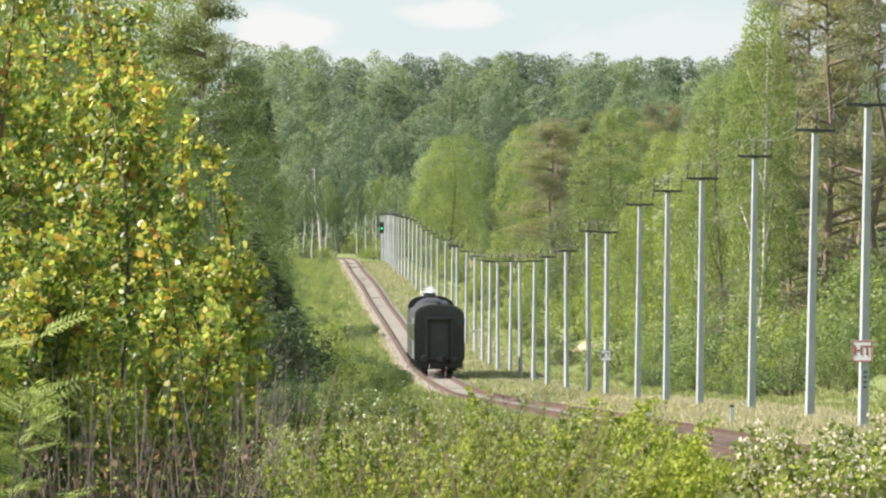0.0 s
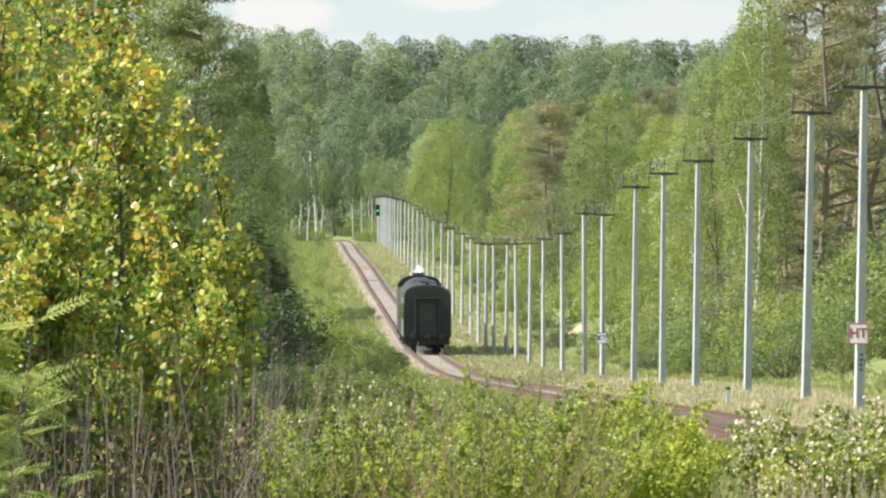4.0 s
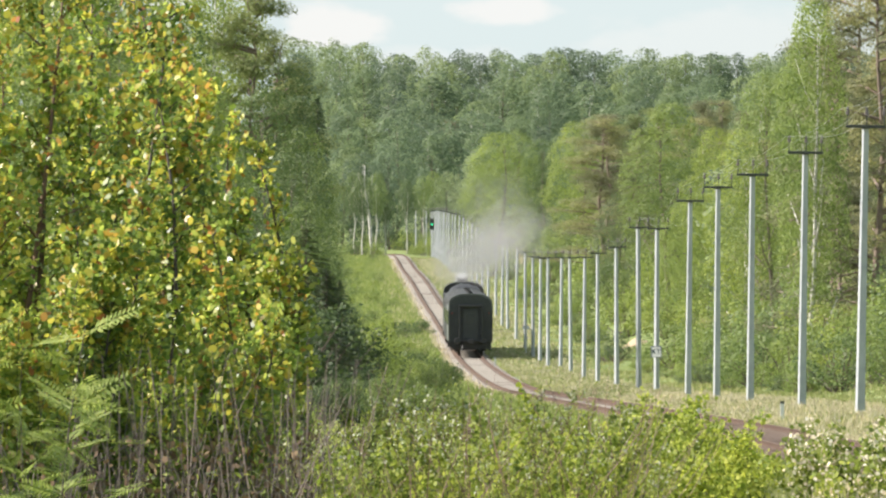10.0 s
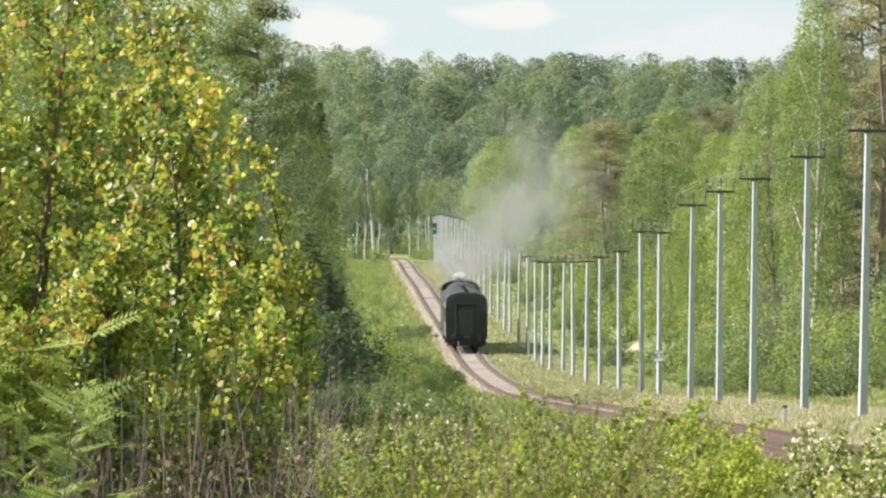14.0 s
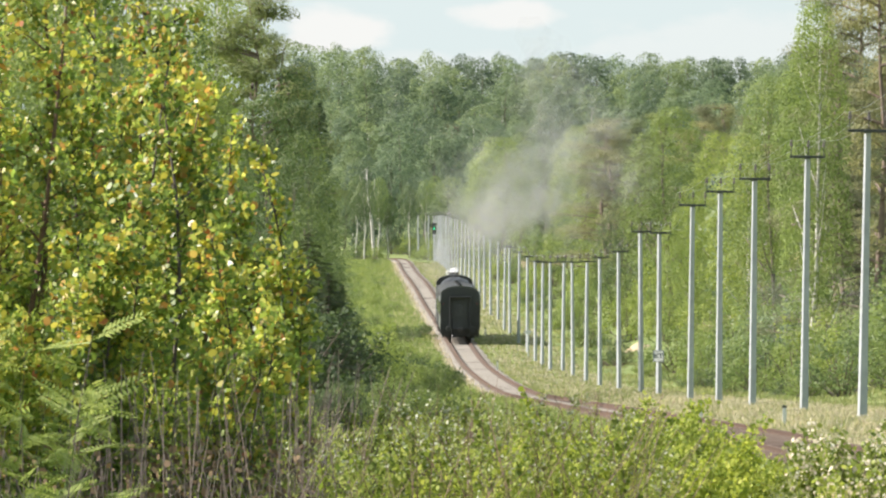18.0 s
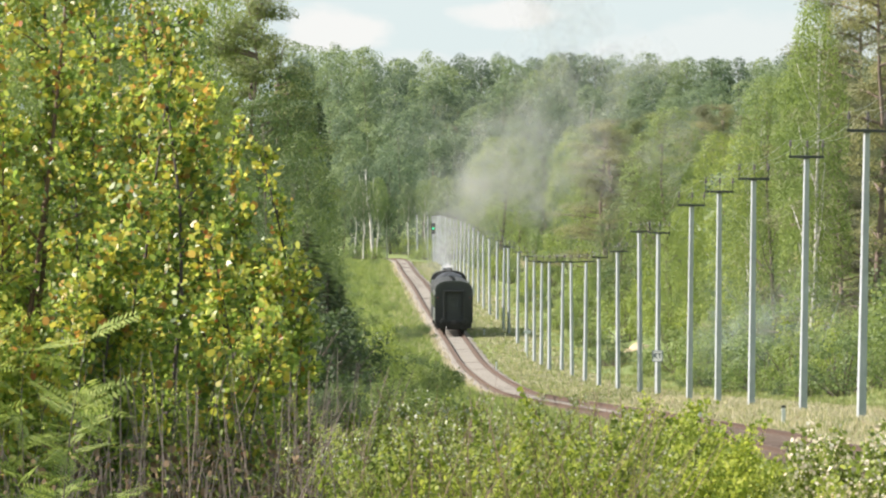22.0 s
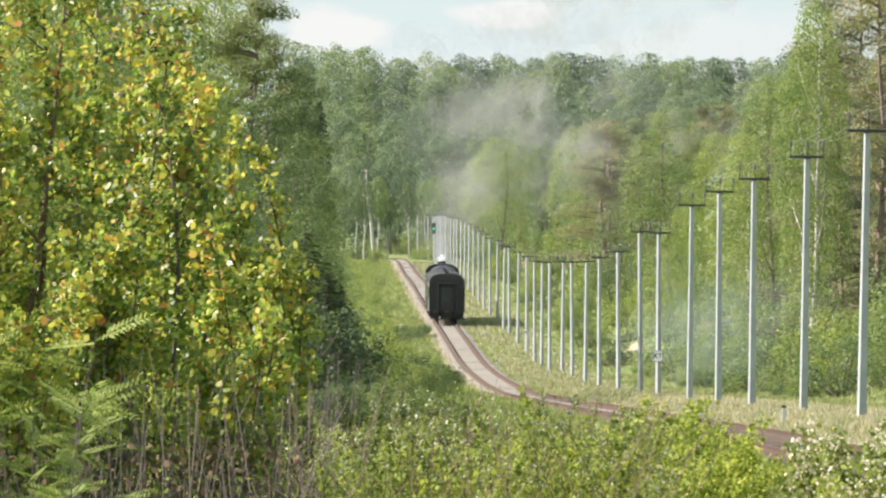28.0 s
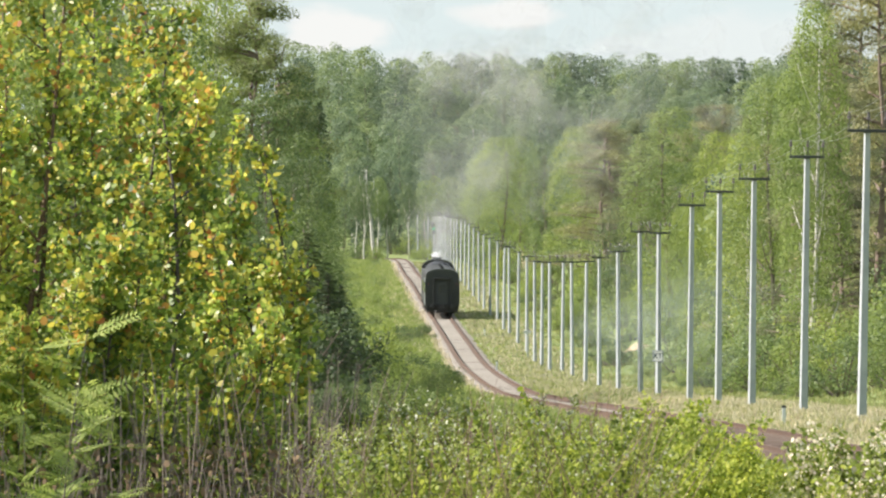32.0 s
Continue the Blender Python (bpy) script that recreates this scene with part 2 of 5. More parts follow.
def smoke(name, low, high, alpha, scale):
    """A thin veil: mostly clear, thicker in drifting clots."""
    def build(n, l):
        clot = noise_node(n, l, scale, 4)
        r = n.new("ShaderNodeMapRange")
        r.inputs["From Min"].default_value, r.inputs["From Max"].default_value = 0.3, 0.75
        r.inputs["To Min"].default_value, r.inputs["To Max"].default_value = 0.35 * alpha, alpha
        l.new(clot, r.inputs["Value"])
        d = n.new("ShaderNodeBsdfDiffuse")
        d.inputs["Color"].default_value = (*high, 1)
        t2 = n.new("ShaderNodeBsdfTranslucent")
        t2.inputs["Color"].default_value = (*low, 1)
        dm = n.new("ShaderNodeMixShader")
        dm.inputs["Fac"].default_value = 0.5
        l.new(d.outputs["BSDF"], dm.inputs[1])
        l.new(t2.outputs["BSDF"], dm.inputs[2])
        t = n.new("ShaderNodeBsdfTransparent")
        m = n.new("ShaderNodeMixShader")
        l.new(r.outputs["Result"], m.inputs["Fac"])
        l.new(t.outputs["BSDF"], m.inputs[1])
        l.new(dm.outputs["Shader"], m.inputs[2])
        return m.outputs["Shader"]
    return material(name, build)


M["smoke"] = smoke("smoke", (0.46, 0.45, 0.45), (0.45, 0.44, 0.44), 0.056, 0.4)
M["smoke_thin"] = smoke("smoke_thin", (0.48, 0.47, 0.48), (0.5, 0.5, 0.51), 0.0105, 0.4)
M["steam"] = smoke("steam", (0.9, 0.9, 0.92), (0.9, 0.9, 0.92), 0.5, 2.0)
M["haze"] = smoke("haze", (0.5, 0.56, 0.62), (0.5, 0.56, 0.62), 0.028, 0.4)

# ---------------------------------------------------------------- mesh helpers


def mesh_of(name, bm, mat, smooth=False):
    me = bpy.data.meshes.new(name)
    bm.normal_update()
    bm.to_mesh(me)
    bm.free()
    for m in (mat if isinstance(mat, (list, tuple)) else [mat]):
        me.materials.append(m)
    if smooth:
        for p in me.polygons:
            p.use_smooth = True
    return me


def part(name, bm, mat, parent, label="", m=None):
    """Links a bmesh, or a finished mesh, as one mesh object under a thing or a part."""
    me = bm if isinstance(bm, bpy.types.Mesh) else mesh_of(name, bm, mat)
    ob = new(name, me)
    ob.parent = parent
    if m is not None:
        ob.matrix_basis = m
    if label:
        tagged(ob, label=label)
    return ob


def thing(name, label, category, m=None, group="", kind=""):
    ob = new(name)
    ob.empty_display_size = 0.3
    if m is not None:
        ob.matrix_basis = m
    return tagged(ob, label, category, group, kind)


def box(bm, sx, sy, sz, x=0.0, y=0.0, z=0.0, bevel=0.0, m=None):
    """A box centred at x, y with its foot at z."""
    mat = Matrix.Translation((x, y, z + sz / 2)) @ Matrix.Diagonal((sx, sy, sz, 1))
    if m is not None:
        mat = m @ mat
    got = bmesh.ops.create_cube(bm, size=1, matrix=mat)
    if bevel:
        edges = {e for v in got["verts"] for e in v.link_edges}
        bmesh.ops.bevel(bm, geom=list(edges), offset=bevel, segments=2, affect="EDGES", profile=0.6)
    return bm


def rod(bm, a, b, r0, r1=None, sides=8):
    a, b = Vector(a), Vector(b)
    q = (b - a).to_track_quat("Z", "Y").to_matrix().to_4x4()
    bmesh.ops.create_cone(bm, cap_ends=True, segments=sides, radius1=r0, radius2=r0 if r1 is None else r1,
                          depth=(b - a).length, matrix=Matrix.Translation((a + b) / 2) @ q)
    return bm


def tubes(paths, sides=5):
    """Vertices and faces of tapered tubes: each path is a list of (point, radius)."""
    verts, faces = [], []
    for path in paths:
        base = len(verts)
        n = len(path)
        for i, (p, r) in enumerate(path):
            p = Vector(p)
            d = (Vector(path[min(i + 1, n - 1)][0]) - Vector(path[max(i - 1, 0)][0])).normalized()
            u = d.orthogonal().normalized()
            v = d.cross(u)
            for k in range(sides):
                a = 2 * math.pi * k / sides
                verts.append(p + (u * math.cos(a) + v * math.sin(a)) * r)
        for i in range(n - 1):
            for k in range(sides):
                k2 = (k + 1) % sides
                faces.append((base + i * sides + k, base + i * sides + k2, base + (i + 1) * sides + k2, base + (i + 1) * sides + k))
        faces.append(tuple(base + (n - 1) * sides + k for k in range(sides)))
    return verts, faces


def raw_mesh(name, verts, faces, mat, smooth=False):
    me = bpy.data.meshes.new(name)
    me.from_pydata([tuple(v) for v in verts], [], faces)
    for m in (mat if isinstance(mat, (list, tuple)) else [mat]):
        me.materials.append(m)
    if smooth:
        me.polygons.foreach_set("use_smooth", [True] * len(me.polygons))
    return me


LEAF_SHAPES = {
    "tuft": [(-1, 0), (0, -0.3), (1, 0), (0, 0.3)],
    "diamond": [(-1, 0), (0, -0.6), (1, 0), (0, 0.6)],
    "round": [(-1, 0), (-0.5, -0.7), (0.35, -0.75), (1, 0), (0.35, 0.75), (-0.5, 0.7)],
    "ovate": [(-1, 0), (-0.45, -0.56), (0.4, -0.5), (1, 0), (0.4, 0.5), (-0.45, 0.56)],
    "narrow": [(-1, 0), (0, -0.22), (1, 0), (0, 0.22)],
}


def leaf_mesh(name, points, normals, size, mat, shape="diamond", rng=None, spread=0.4, droop=0.0, jitter=0.55):
    """Many small leaves in one mesh, at points, facing roughly along normals."""
    rng = rng or np.random.default_rng(1)
    n = len(points)
    nn = normals + rng.normal(0, jitter, (n, 3))
    nn /= np.linalg.norm(nn, axis=1)[:, None] + 1e-9
    u = np.cross(nn, rng.normal(0, 1, (n, 3)))
    u[:, 2] -= droop
    u -= nn * np.sum(u * nn, axis=1)[:, None]
    u /= np.linalg.norm(u, axis=1)[:, None] + 1e-9
    v = np.cross(nn, u)
    s = size * (1 + rng.uniform(-spread, spread, n))[:, None]
    out = LEAF_SHAPES[shape]
    k = len(out)
    verts = np.stack([points + (u * a + v * b + nn * 0.12 * (abs(a) - 0.5)) * s for a, b in out], axis=1).reshape(-1, 3)
    me = bpy.data.meshes.new(name)
    me.vertices.add(n * k)
    me.vertices.foreach_set("co", verts.astype(np.float32).ravel())
    me.loops.add(n * k)
    me.loops.foreach_set("vertex_index", np.arange(n * k, dtype=np.int32))
    me.polygons.add(n)
    me.polygons.foreach_set("loop_start", np.arange(0, n * k, k, dtype=np.int32))
    me.materials.append(mat)
    me.update(calc_edges=True)
    return me


def in_lobes(lobes, n, rng, shell=0.55):
    """Points and outward normals in a set of ellipsoids (centre, radii), more in the outer shell."""
    vol = np.array([r[0] * r[1] * r[2] for _, r in lobes]) ** 0.67
    pick = rng.choice(len(lobes), n, p=vol / vol.sum())
    c = np.array([c for c, _ in lobes])[pick]
    r = np.array([r for _, r in lobes])[pick]
    d = rng.normal(0, 1, (n, 3))
    d /= np.linalg.norm(d, axis=1)[:, None]
    k = (shell + (1 - shell) * rng.random(n) ** 0.7)[:, None]
    k *= rng.uniform(0.86, 1.12, n)[:, None]
    return c + d * r * k, d


# ---------------------------------------------------------------- plan of the line
TRACK_Y = [-200, 150, 280, 380, 500, 650, 800, 964, 1100, 1237, 1423, 1550, 1750, 2000, 2250, 2450, 2530, 2600, 2680, 2800, 3000]
TRACK_X = [9.5, 7.8, 6.75, 6.05, 5.15, 4.4, 3.75, 2.95, 2.1, 1.2, -0.05, -1.0, -2.55, -4.2, -5.4, -6.4, -7.3, -9.6, -13.2, -20.0, -34.0]
TRACK_Z = [4.4, 4.2, 3.87, 3.38, 2.7, 1.79, 0.96, 0.57, 0.72, 1.57, 2.83, 3.8, 5.65, 7.0, 8.1, 8.75, 9.0, 9.12, 9.0, 8.6, 8.2]


def spline(ys, vs, y):
    """Smooth curve through the knots (cubic Hermite)."""
    i = int(np.clip(np.searchsorted(ys, y) - 1, 0, len(ys) - 2))

    def slope(j):
        a, b = max(j - 1, 0), min(j + 1, len(ys) - 1)
        return (vs[b] - vs[a]) / (ys[b] - ys[a])
    h = ys[i + 1] - ys[i]
    t = min(max((y - ys[i]) / h, 0.0), 1.0)
    return ((2 * t ** 3 - 3 * t ** 2 + 1) * vs[i] + (t ** 3 - 2 * t ** 2 + t) * h * slope(i)
            + (-2 * t ** 3 + 3 * t ** 2) * vs[i + 1] + (t ** 3 - t ** 2) * h * slope(i + 1))


def track_x(y):
    return spline(TRACK_Y, TRACK_X, y)


def track_z(y):
    return spline(TRACK_Y, TRACK_Z, y)


BASE_Y = [-3000, -100, 0, 60, 120, 200, 280, 380, 500, 650, 800, 964, 1100, 1237, 1423, 1550, 1750, 2000, 2250, 2450, 2600, 2800, 3100, 3500, 3750, 4900]
BASE_Z = [5.0, 5.3, 5.35, 4.7, 4.1, 3.85, 3.62, 3.1, 2.42, 1.52, 0.7, 0.32, 0.47, 1.32, 2.58, 3.55, 5.4, 6.75, 7.85, 8.5, 9.2, 12.5, 21.0, 33.5, 39.0, 35.0]


def ground_z(x, y):
    z = spline(BASE_Y, BASE_Z, y)
    t = x - track_x(min(max(y, -200), 3000))
    if 350 < y < 2500:
        z += 2.2 * min(max((t - 10) / 9, 0), 1) + 0.8 * min(max((-t - 9) / 10, 0), 1)
    if 330 < y < 900:
        # low bank under the poles
        z += 0.26 * min(max((t - 2.1) / 1.4, 0), 1) * min((y - 330) / 40, 1, (900 - y) / 120)
    if abs(t) > 4:
        z += 0.25 * noise.noise((x * 0.12, y * 0.03, 3.1)) * min((abs(t) - 4) / 4, 1)
    return z


# ---------------------------------------------------------------- ground
def build_ground():
    ys = list(np.concatenate([np.linspace(-3000, -100, 12), np.linspace(-60, 300, 37), np.linspace(312, 1000, 58),
                              np.linspace(1015, 2600, 106), np.linspace(2640, 3800, 30), np.linspace(3900, 4900, 6)]))
    off = [-2500, -1200, -600, -300, -160, -90, -60, -45, -35, -28, -22, -18, -15, -12.5, -10.5, -9, -7.5, -6, -5, -4, -3, -2, -1, 0,
           1, 2, 3, 4, 5, 6, 7.5, 9, 10.5, 12, 14, 16, 18, 20, 24, 30, 38, 50, 70, 100, 160, 300, 600, 1200, 2500]
    verts, faces = [], []
    for y in ys:
        tx = track_x(min(max(y, -200), 3000))
        for o in off:
            verts.append((tx + o, y, ground_z(tx + o, y)))
    w = len(off)
    for i in range(len(ys) - 1):
        for j in range(w - 1):
            faces.append((i * w + j, i * w + j + 1, (i + 1) * w + j + 1, (i + 1) * w + j))
    g = new("ground", raw_mesh("ground", verts, faces, M["ground"], True))
    tagged(g, "grassy railway cutting and meadow rising to wooded hill", "ground", kind="structure")


build_ground()


def build_track():
    line = thing("railway_track", "single rusty railway track on pale stone ballast", "railway track", kind="structure")
    ys = list(np.concatenate([np.arange(120, 1000, 8.0), np.arange(1000, 2700, 12.0)]))

    def strip(profile, mat, name, label):
        verts, faces = [], []
        k = len(profile)
        for y in ys:
            x, z = track_x(y), track_z(y)
            for px, pz in profile:
                verts.append((x + px, y, z + pz))
        for i in range(len(ys) - 1):
            for j in range(k - 1):
                faces.append((i * k + j, i * k + j + 1, (i + 1) * k + j + 1, (i + 1) * k + j))
        part(name, raw_mesh(name, verts, faces, mat, False), None, line, label)

    strip([(-3.3, -0.75), (-2.3, -0.42), (-1.9, -0.3), (-1.45, -0.2), (-1.2, -0.17), (1.2, -0.17), (1.5, -0.26), (1.75, -0.36), (2.4, -0.7)], M["ballast"], "ballast_bed", "pale reddish stone ballast")
    for side in (-1, 1):
        c = side * 0.795
        strip([(c - 0.24, -0.166), (c - 0.2, -0.150), (c + 0.2, -0.150), (c + 0.24, -0.166)], M["rusty_ballast"], "stained_ballast", "rust-stained ballast beside the rail")
        strip([(c - 0.07, -0.16), (c - 0.07, -0.14), (c - 0.02, -0.12), (c - 0.02, -0.04), (c - 0.037, -0.03), (c - 0.037, 0),
               (c + 0.037, 0), (c + 0.037, -0.03), (c + 0.02, -0.04), (c + 0.02, -0.12), (c + 0.07, -0.14), (c + 0.07, -0.16)], M["rail"], "rail", "rusty steel rail")
    bm = bmesh.new()
    box(bm, 2.5, 0.24, 0.14, bevel=0.015)
    sl = mesh_of("sleeper", bm, M["sleeper"])
    y = 262.0
    for i in range(240):
        part("sleeper", sl, None, line, m=pose(track_x(y), y, track_z(y) - 0.235 + random.uniform(-0.008, 0.008), 0, 0, random.uniform(-1, 1)))
        y += 0.6
    # sleepers further off lie in groups, some sunk below the stones
    verts, faces = [], []
    while y < 2300:
        # the proud groups make dark bands that stand in for bush shadows
        top = -0.183 + 0.028 * noise.noise((0.0, y / 5.5, 0.3)) + 0.014 * noise.noise((3.0, y / 23.0, 0.7)) + random.uniform(-0.004, 0.004)
        x, z, w = track_x(y), track_z(y), 1.25 + random.uniform(-0.05, 0.05)
        b = len(verts)
        verts += [(x + sx * w, y + dy, z + top + dz) for dz in (0, -0.1) for dy in (-0.12, 0.12) for sx in (-1, 1)]
        faces += [(b, b + 1, b + 3, b + 2), (b, b + 4, b + 5, b + 1), (b + 2, b + 3, b + 7, b + 6), (b, b + 2, b + 6, b + 4), (b + 1, b + 5, b + 7, b + 3)]
        y += 0.6
    part("sleeper_row", raw_mesh("sleeper_row", verts, faces, M["sleeper"]), None, line, "far dark wooden sleepers half buried in stones")
    return line


build_track()


# ---------------------------------------------------------------- telegraph poles
# places beside the line, near to far
POLES = [(10.65, 357), (10.4, 393), (10.23, 449), (9.7, 497), (9.38, 539), (8.95, 574), (9.36, 688), (8.95, 717), (9.05, 816), (8.85, 896),
         (8.55, 950), (8.2, 1002), (7.85, 1042), (7.1, 1052), (6.8, 1090), (6.5, 1120), (6.25, 1178), (5.85, 1237), (5.5, 1310), (5.1, 1330), (4.9, 1420)]
y = 1468.0
while y < 2620:
    POLES.append((track_x(y) + 4.75 + 0.45 * (y - 1468) / 1200, y))
    y += 53 + random.uniform(-5, 5)
POLES += [(-3.1, 2690.0), (-5.95, 2712.0), (-10.9, 2745.0)]
POLE_TOP = 7.2


def pole_scale(y):
    near = {357: 1.025, 393: 1.007, 449: 1.014, 497: 1.005, 539: 1.015, 574: 1.0, 688: 0.993, 717: 1.034, 816: 1.009, 896: 1.025, 950: 1.019, 1002: 1.015, 1042: 1.012, 1052: 1.011}
    return near.get(y, 1.0)


def arm_points(x, y, z):
    return [(x + dx, y - 0.02, z + POLE_TOP * pole_scale(y) + dz) for dx, dz in ((-0.46, 0.42), (0.02, 0.42), (0.46, 0.42))]


def build_poles():
    """One pole in parts, then its copies."""
    def pole_at(m):
        p = thing("telegraph_pole", "tapered grey concrete telegraph pole with steel crossarm", "telegraph pole", m, "poles along the line")
        bm = bmesh.new()
        rings = []
        for z, w, d in ((-0.6, 0.215, 0.19), (0, 0.21, 0.185), (3.0, 0.18, 0.16), (7.2, 0.14, 0.13)):
            c = 0.015
            rings.append([bm.verts.new(q) for q in ((-w / 2 + c, -d / 2, z), (w / 2 - c, -d / 2, z), (w / 2, -d / 2 + c, z), (w / 2, d / 2 - c, z),
                                                   (w / 2 - c, d / 2, z), (-w / 2 + c, d / 2, z), (-w / 2, d / 2 - c, z), (-w / 2, -d / 2 + c, z))])
        for a, b in zip(rings, rings[1:]):
            for k in range(8):
                bm.faces.new((a[k], a[(k + 1) % 8], b[(k + 1) % 8], b[k]))
        bm.faces.new(rings[-1])
        part("shaft", bm, M["concrete"], p, m=pose(0, 0, 0, 0, 0, 14))
        bm = bmesh.new()
        box(bm, 1.0, 0.07, 0.075, 0, -0.13, POLE_TOP - 0.08, 0.01)
        box(bm, 0.2, 0.24, 0.09, 0, -0.02, POLE_TOP - 0.10, 0.012)
        arm = part("crossarm", bm, M["steel_dark"], p, "dark steel crossarm with clamp")
        for dx in (-0.46, 0.02, 0.46):
            bm = bmesh.new()
            rod(bm, (dx, -0.13, POLE_TOP), (dx, -0.13, POLE_TOP + 0.30), 0.014, 0.014, 6)
            part("pin", bm, M["steel_dark"], arm)
            bm = bmesh.new()
            rod(bm, (dx, -0.13, POLE_TOP + 0.24), (dx, -0.13, POLE_TOP + 0.33), 0.05, 0.042, 8)
            rod(bm, (dx, -0.13, POLE_TOP + 0.335), (dx, -0.13, POLE_TOP + 0.43), 0.036, 0.026, 8)
            part("insulator", bm, M["glass_ins"], arm, "dark glazed insulator")
        return p

    first = None
    for i, (x, y) in enumerate(POLES):
        lean = (0.9, 1.1, 0.8, 0.6, 0.4, 0.7)[i] if i < 6 else random.uniform(-0.5, 0.7)
        m = pose(x, y, ground_z(x, y), random.uniform(-0.5, 0.5), lean, random.uniform(-3, 3) + (0 if y < 600 else 20))
        if first is None:
            first = pole_at(m)
            made = first
        else:
            made = copy_thing(first, m)
        if i == len(POLES) - 1:
            for k in range(4):
                bm = bmesh.new()
                box(bm, 0.08, 0.004, 0.045, 0.0, -0.1, 1.25 - k * 0.11, m=pose(0, 0, 0, 0, 0, 14))
                part("stencil_mark", bm, M["sign_dark"], first, "dark stencilled bar")
        made.matrix_basis = m @ Matrix.Diagonal((1, 1, pole_scale(y), 1))


build_poles()


def build_wires():
    for k in range(3):
        path = []
        for (xa, ya), (xb, yb) in zip(POLES, POLES[1:]):
            a, b = Vector(arm_points(xa, ya, ground_z(xa, ya))[k]), Vector(arm_points(xb, yb, ground_z(xb, yb))[k])
            sag = 0.14 * ((b - a).length / 50) ** 2 + random.uniform(0, 0.1)
            for i in range(8):
                t = i / 8
                q = a.lerp(b, t)
                q.z -= 4 * sag * t * (1 - t)
                path.append((q, 0.004))
        v, f = tubes([path], 4)
        w = new("telegraph_wire", raw_mesh("telegraph_wire", v, f, M["wire"]))
        tagged(w, "thin sagging galvanised telegraph wire strung between poles", "wire", "telegraph wires")


build_wires()


def text_mesh(body, size, mat):
    cu = bpy.data.curves.new("lettering", "FONT")
    cu.body, cu.size, cu.align_x, cu.align_y, cu.extrude = body, size, "CENTER", "CENTER", 0.002
    cu.offset = 0.004
    tmp = bpy.data.objects.new("lettering", cu)
    me = bpy.data.meshes.new_from_object(tmp)
    bpy.data.objects.remove(tmp)
    me.materials.clear()
    me.materials.append(mat)
    return me


def build_sign(x, y, z, body, ink, label):
    """A square sign board strapped to a pole, facing back along the line."""
    s = thing("railway_sign", label, "sign", pose(x, y, z, 0, 0, -18) @ Matrix.Scale(1.12, 4))
    bm = bmesh.new()
    box(bm, 0.44, 0.012, 0.44, 0, 0, -0.22, 0.004)
    part("board", bm, M["sign_white"], s, "white enamelled board")
    bm = bmesh.new()
    for dx, dz, sx, sz in ((0, 0.19, 0.42, 0.025), (0, -0.215, 0.42, 0.025), (-0.2, -0.19, 0.025, 0.38), (0.2, -0.19, 0.025, 0.38)):
        box(bm, sx, 0.006, sz, dx, -0.009, dz)
    part("border", bm, ink, s)
    part("lettering", text_mesh(body, 0.28, ink), None, s, m=pose(0, -0.012, 0.0, 90, 0, 0))
    bm = bmesh.new()
    box(bm, 0.34, 0.02, 0.03, 0, 0.02, 0.1)
    box(bm, 0.34, 0.02, 0.03, 0, 0.02, -0.13)
    part("strap", bm, M["steel_dark"], s)


x0, y0 = POLES[0]
build_sign(x0 - 0.02, y0 - 0.17, ground_z(x0, y0) + 1.78, "HT", M["sign_red"], "square white sign with dark border and dull red letters")
x6, y6 = POLES[6]
build_sign(x6 - 0.02, y6 - 0.24, ground_z(x6, y6) + 1.75, "KT", M["sign_dark"], "square white sign with dark border and letters")


def build_marker(x, y, h, board=False, label="short white concrete marker post beside the track"):
    z = ground_z(x, y)
    s = thing("marker_post", label, "marker post", pose(x, y, z), "marker posts")
    bm = bmesh.new()
    box(bm, 0.10, 0.10, h + 0.2, 0, 0, -0.2, 0.015)
    part("post", bm, M["sign_white"], s)
    bm = bmesh.new()
    if board:
        box(bm, 0.5, 0.03, 0.24, 0, -0.08, h - 0.26, 0.01)
        part("plate", bm, M["sign_white"], s, "white distance plate")
    else:
        box(bm, 0.11, 0.11, 0.07, 0, 0, h - 0.07, 0.012)
        part("cap", bm, M["steel_dark"], s, "black painted top")


for q in ((8.62, 400, 0.5), (7.35, 452, 0.62), (3.55, 1045, 0.75), (3.4, 1290, 0.7)):
    build_marker(*q)
build_marker(6.15, 1150, 2.0, True, "white kilometre post with small plate")


def build_signal():
    x, y = track_x(2380) + 4.6, 2380.0
    s = thing("railway_signal", "grey mast light signal showing green", "signal", pose(x, y, ground_z(x, y)))
    bm = bmesh.new()
    rod(bm, (0, 0, -0.3), (0, 0, 6.2), 0.10, 0.08, 10)
    part("mast", bm, M["concrete"], s)
    bm = bmesh.new()
    box(bm, 0.62, 0.1, 1.7, 0, -0.15, 4.3, 0.05)
    head = part("head", bm, M["black_iron"], s, "black signal head")
    for i in range(3):
        bm = bmesh.new()
        rod(bm, (0, -0.2, 4.6 + i * 0.5), (0, -0.42, 4.6 + i * 0.5), 0.17, 0.17, 12)
        part("hood", bm, M["black_iron"], head)
    bm = bmesh.new()
    rod(bm, (0, -0.40, 5.1), (0, -0.44, 5.1), 0.14, 0.14, 14)
    part("lens", bm, M["signal_green"], head, "glowing green lens")
    bm = bmesh.new()
    for k in range(12):
        box(bm, 0.4, 0.03, 0.03, 0.0, 0.2, 0.6 + k * 0.35)
    box(bm, 0.03, 0.03, 4.6, -0.2, 0.2, 0.3)
    box(bm, 0.03, 0.03, 4.6, 0.2, 0.2, 0.3)
    part("ladder", bm, M["steel_dark"], s)


build_signal()

# ---------------------------------------------------------------- trees


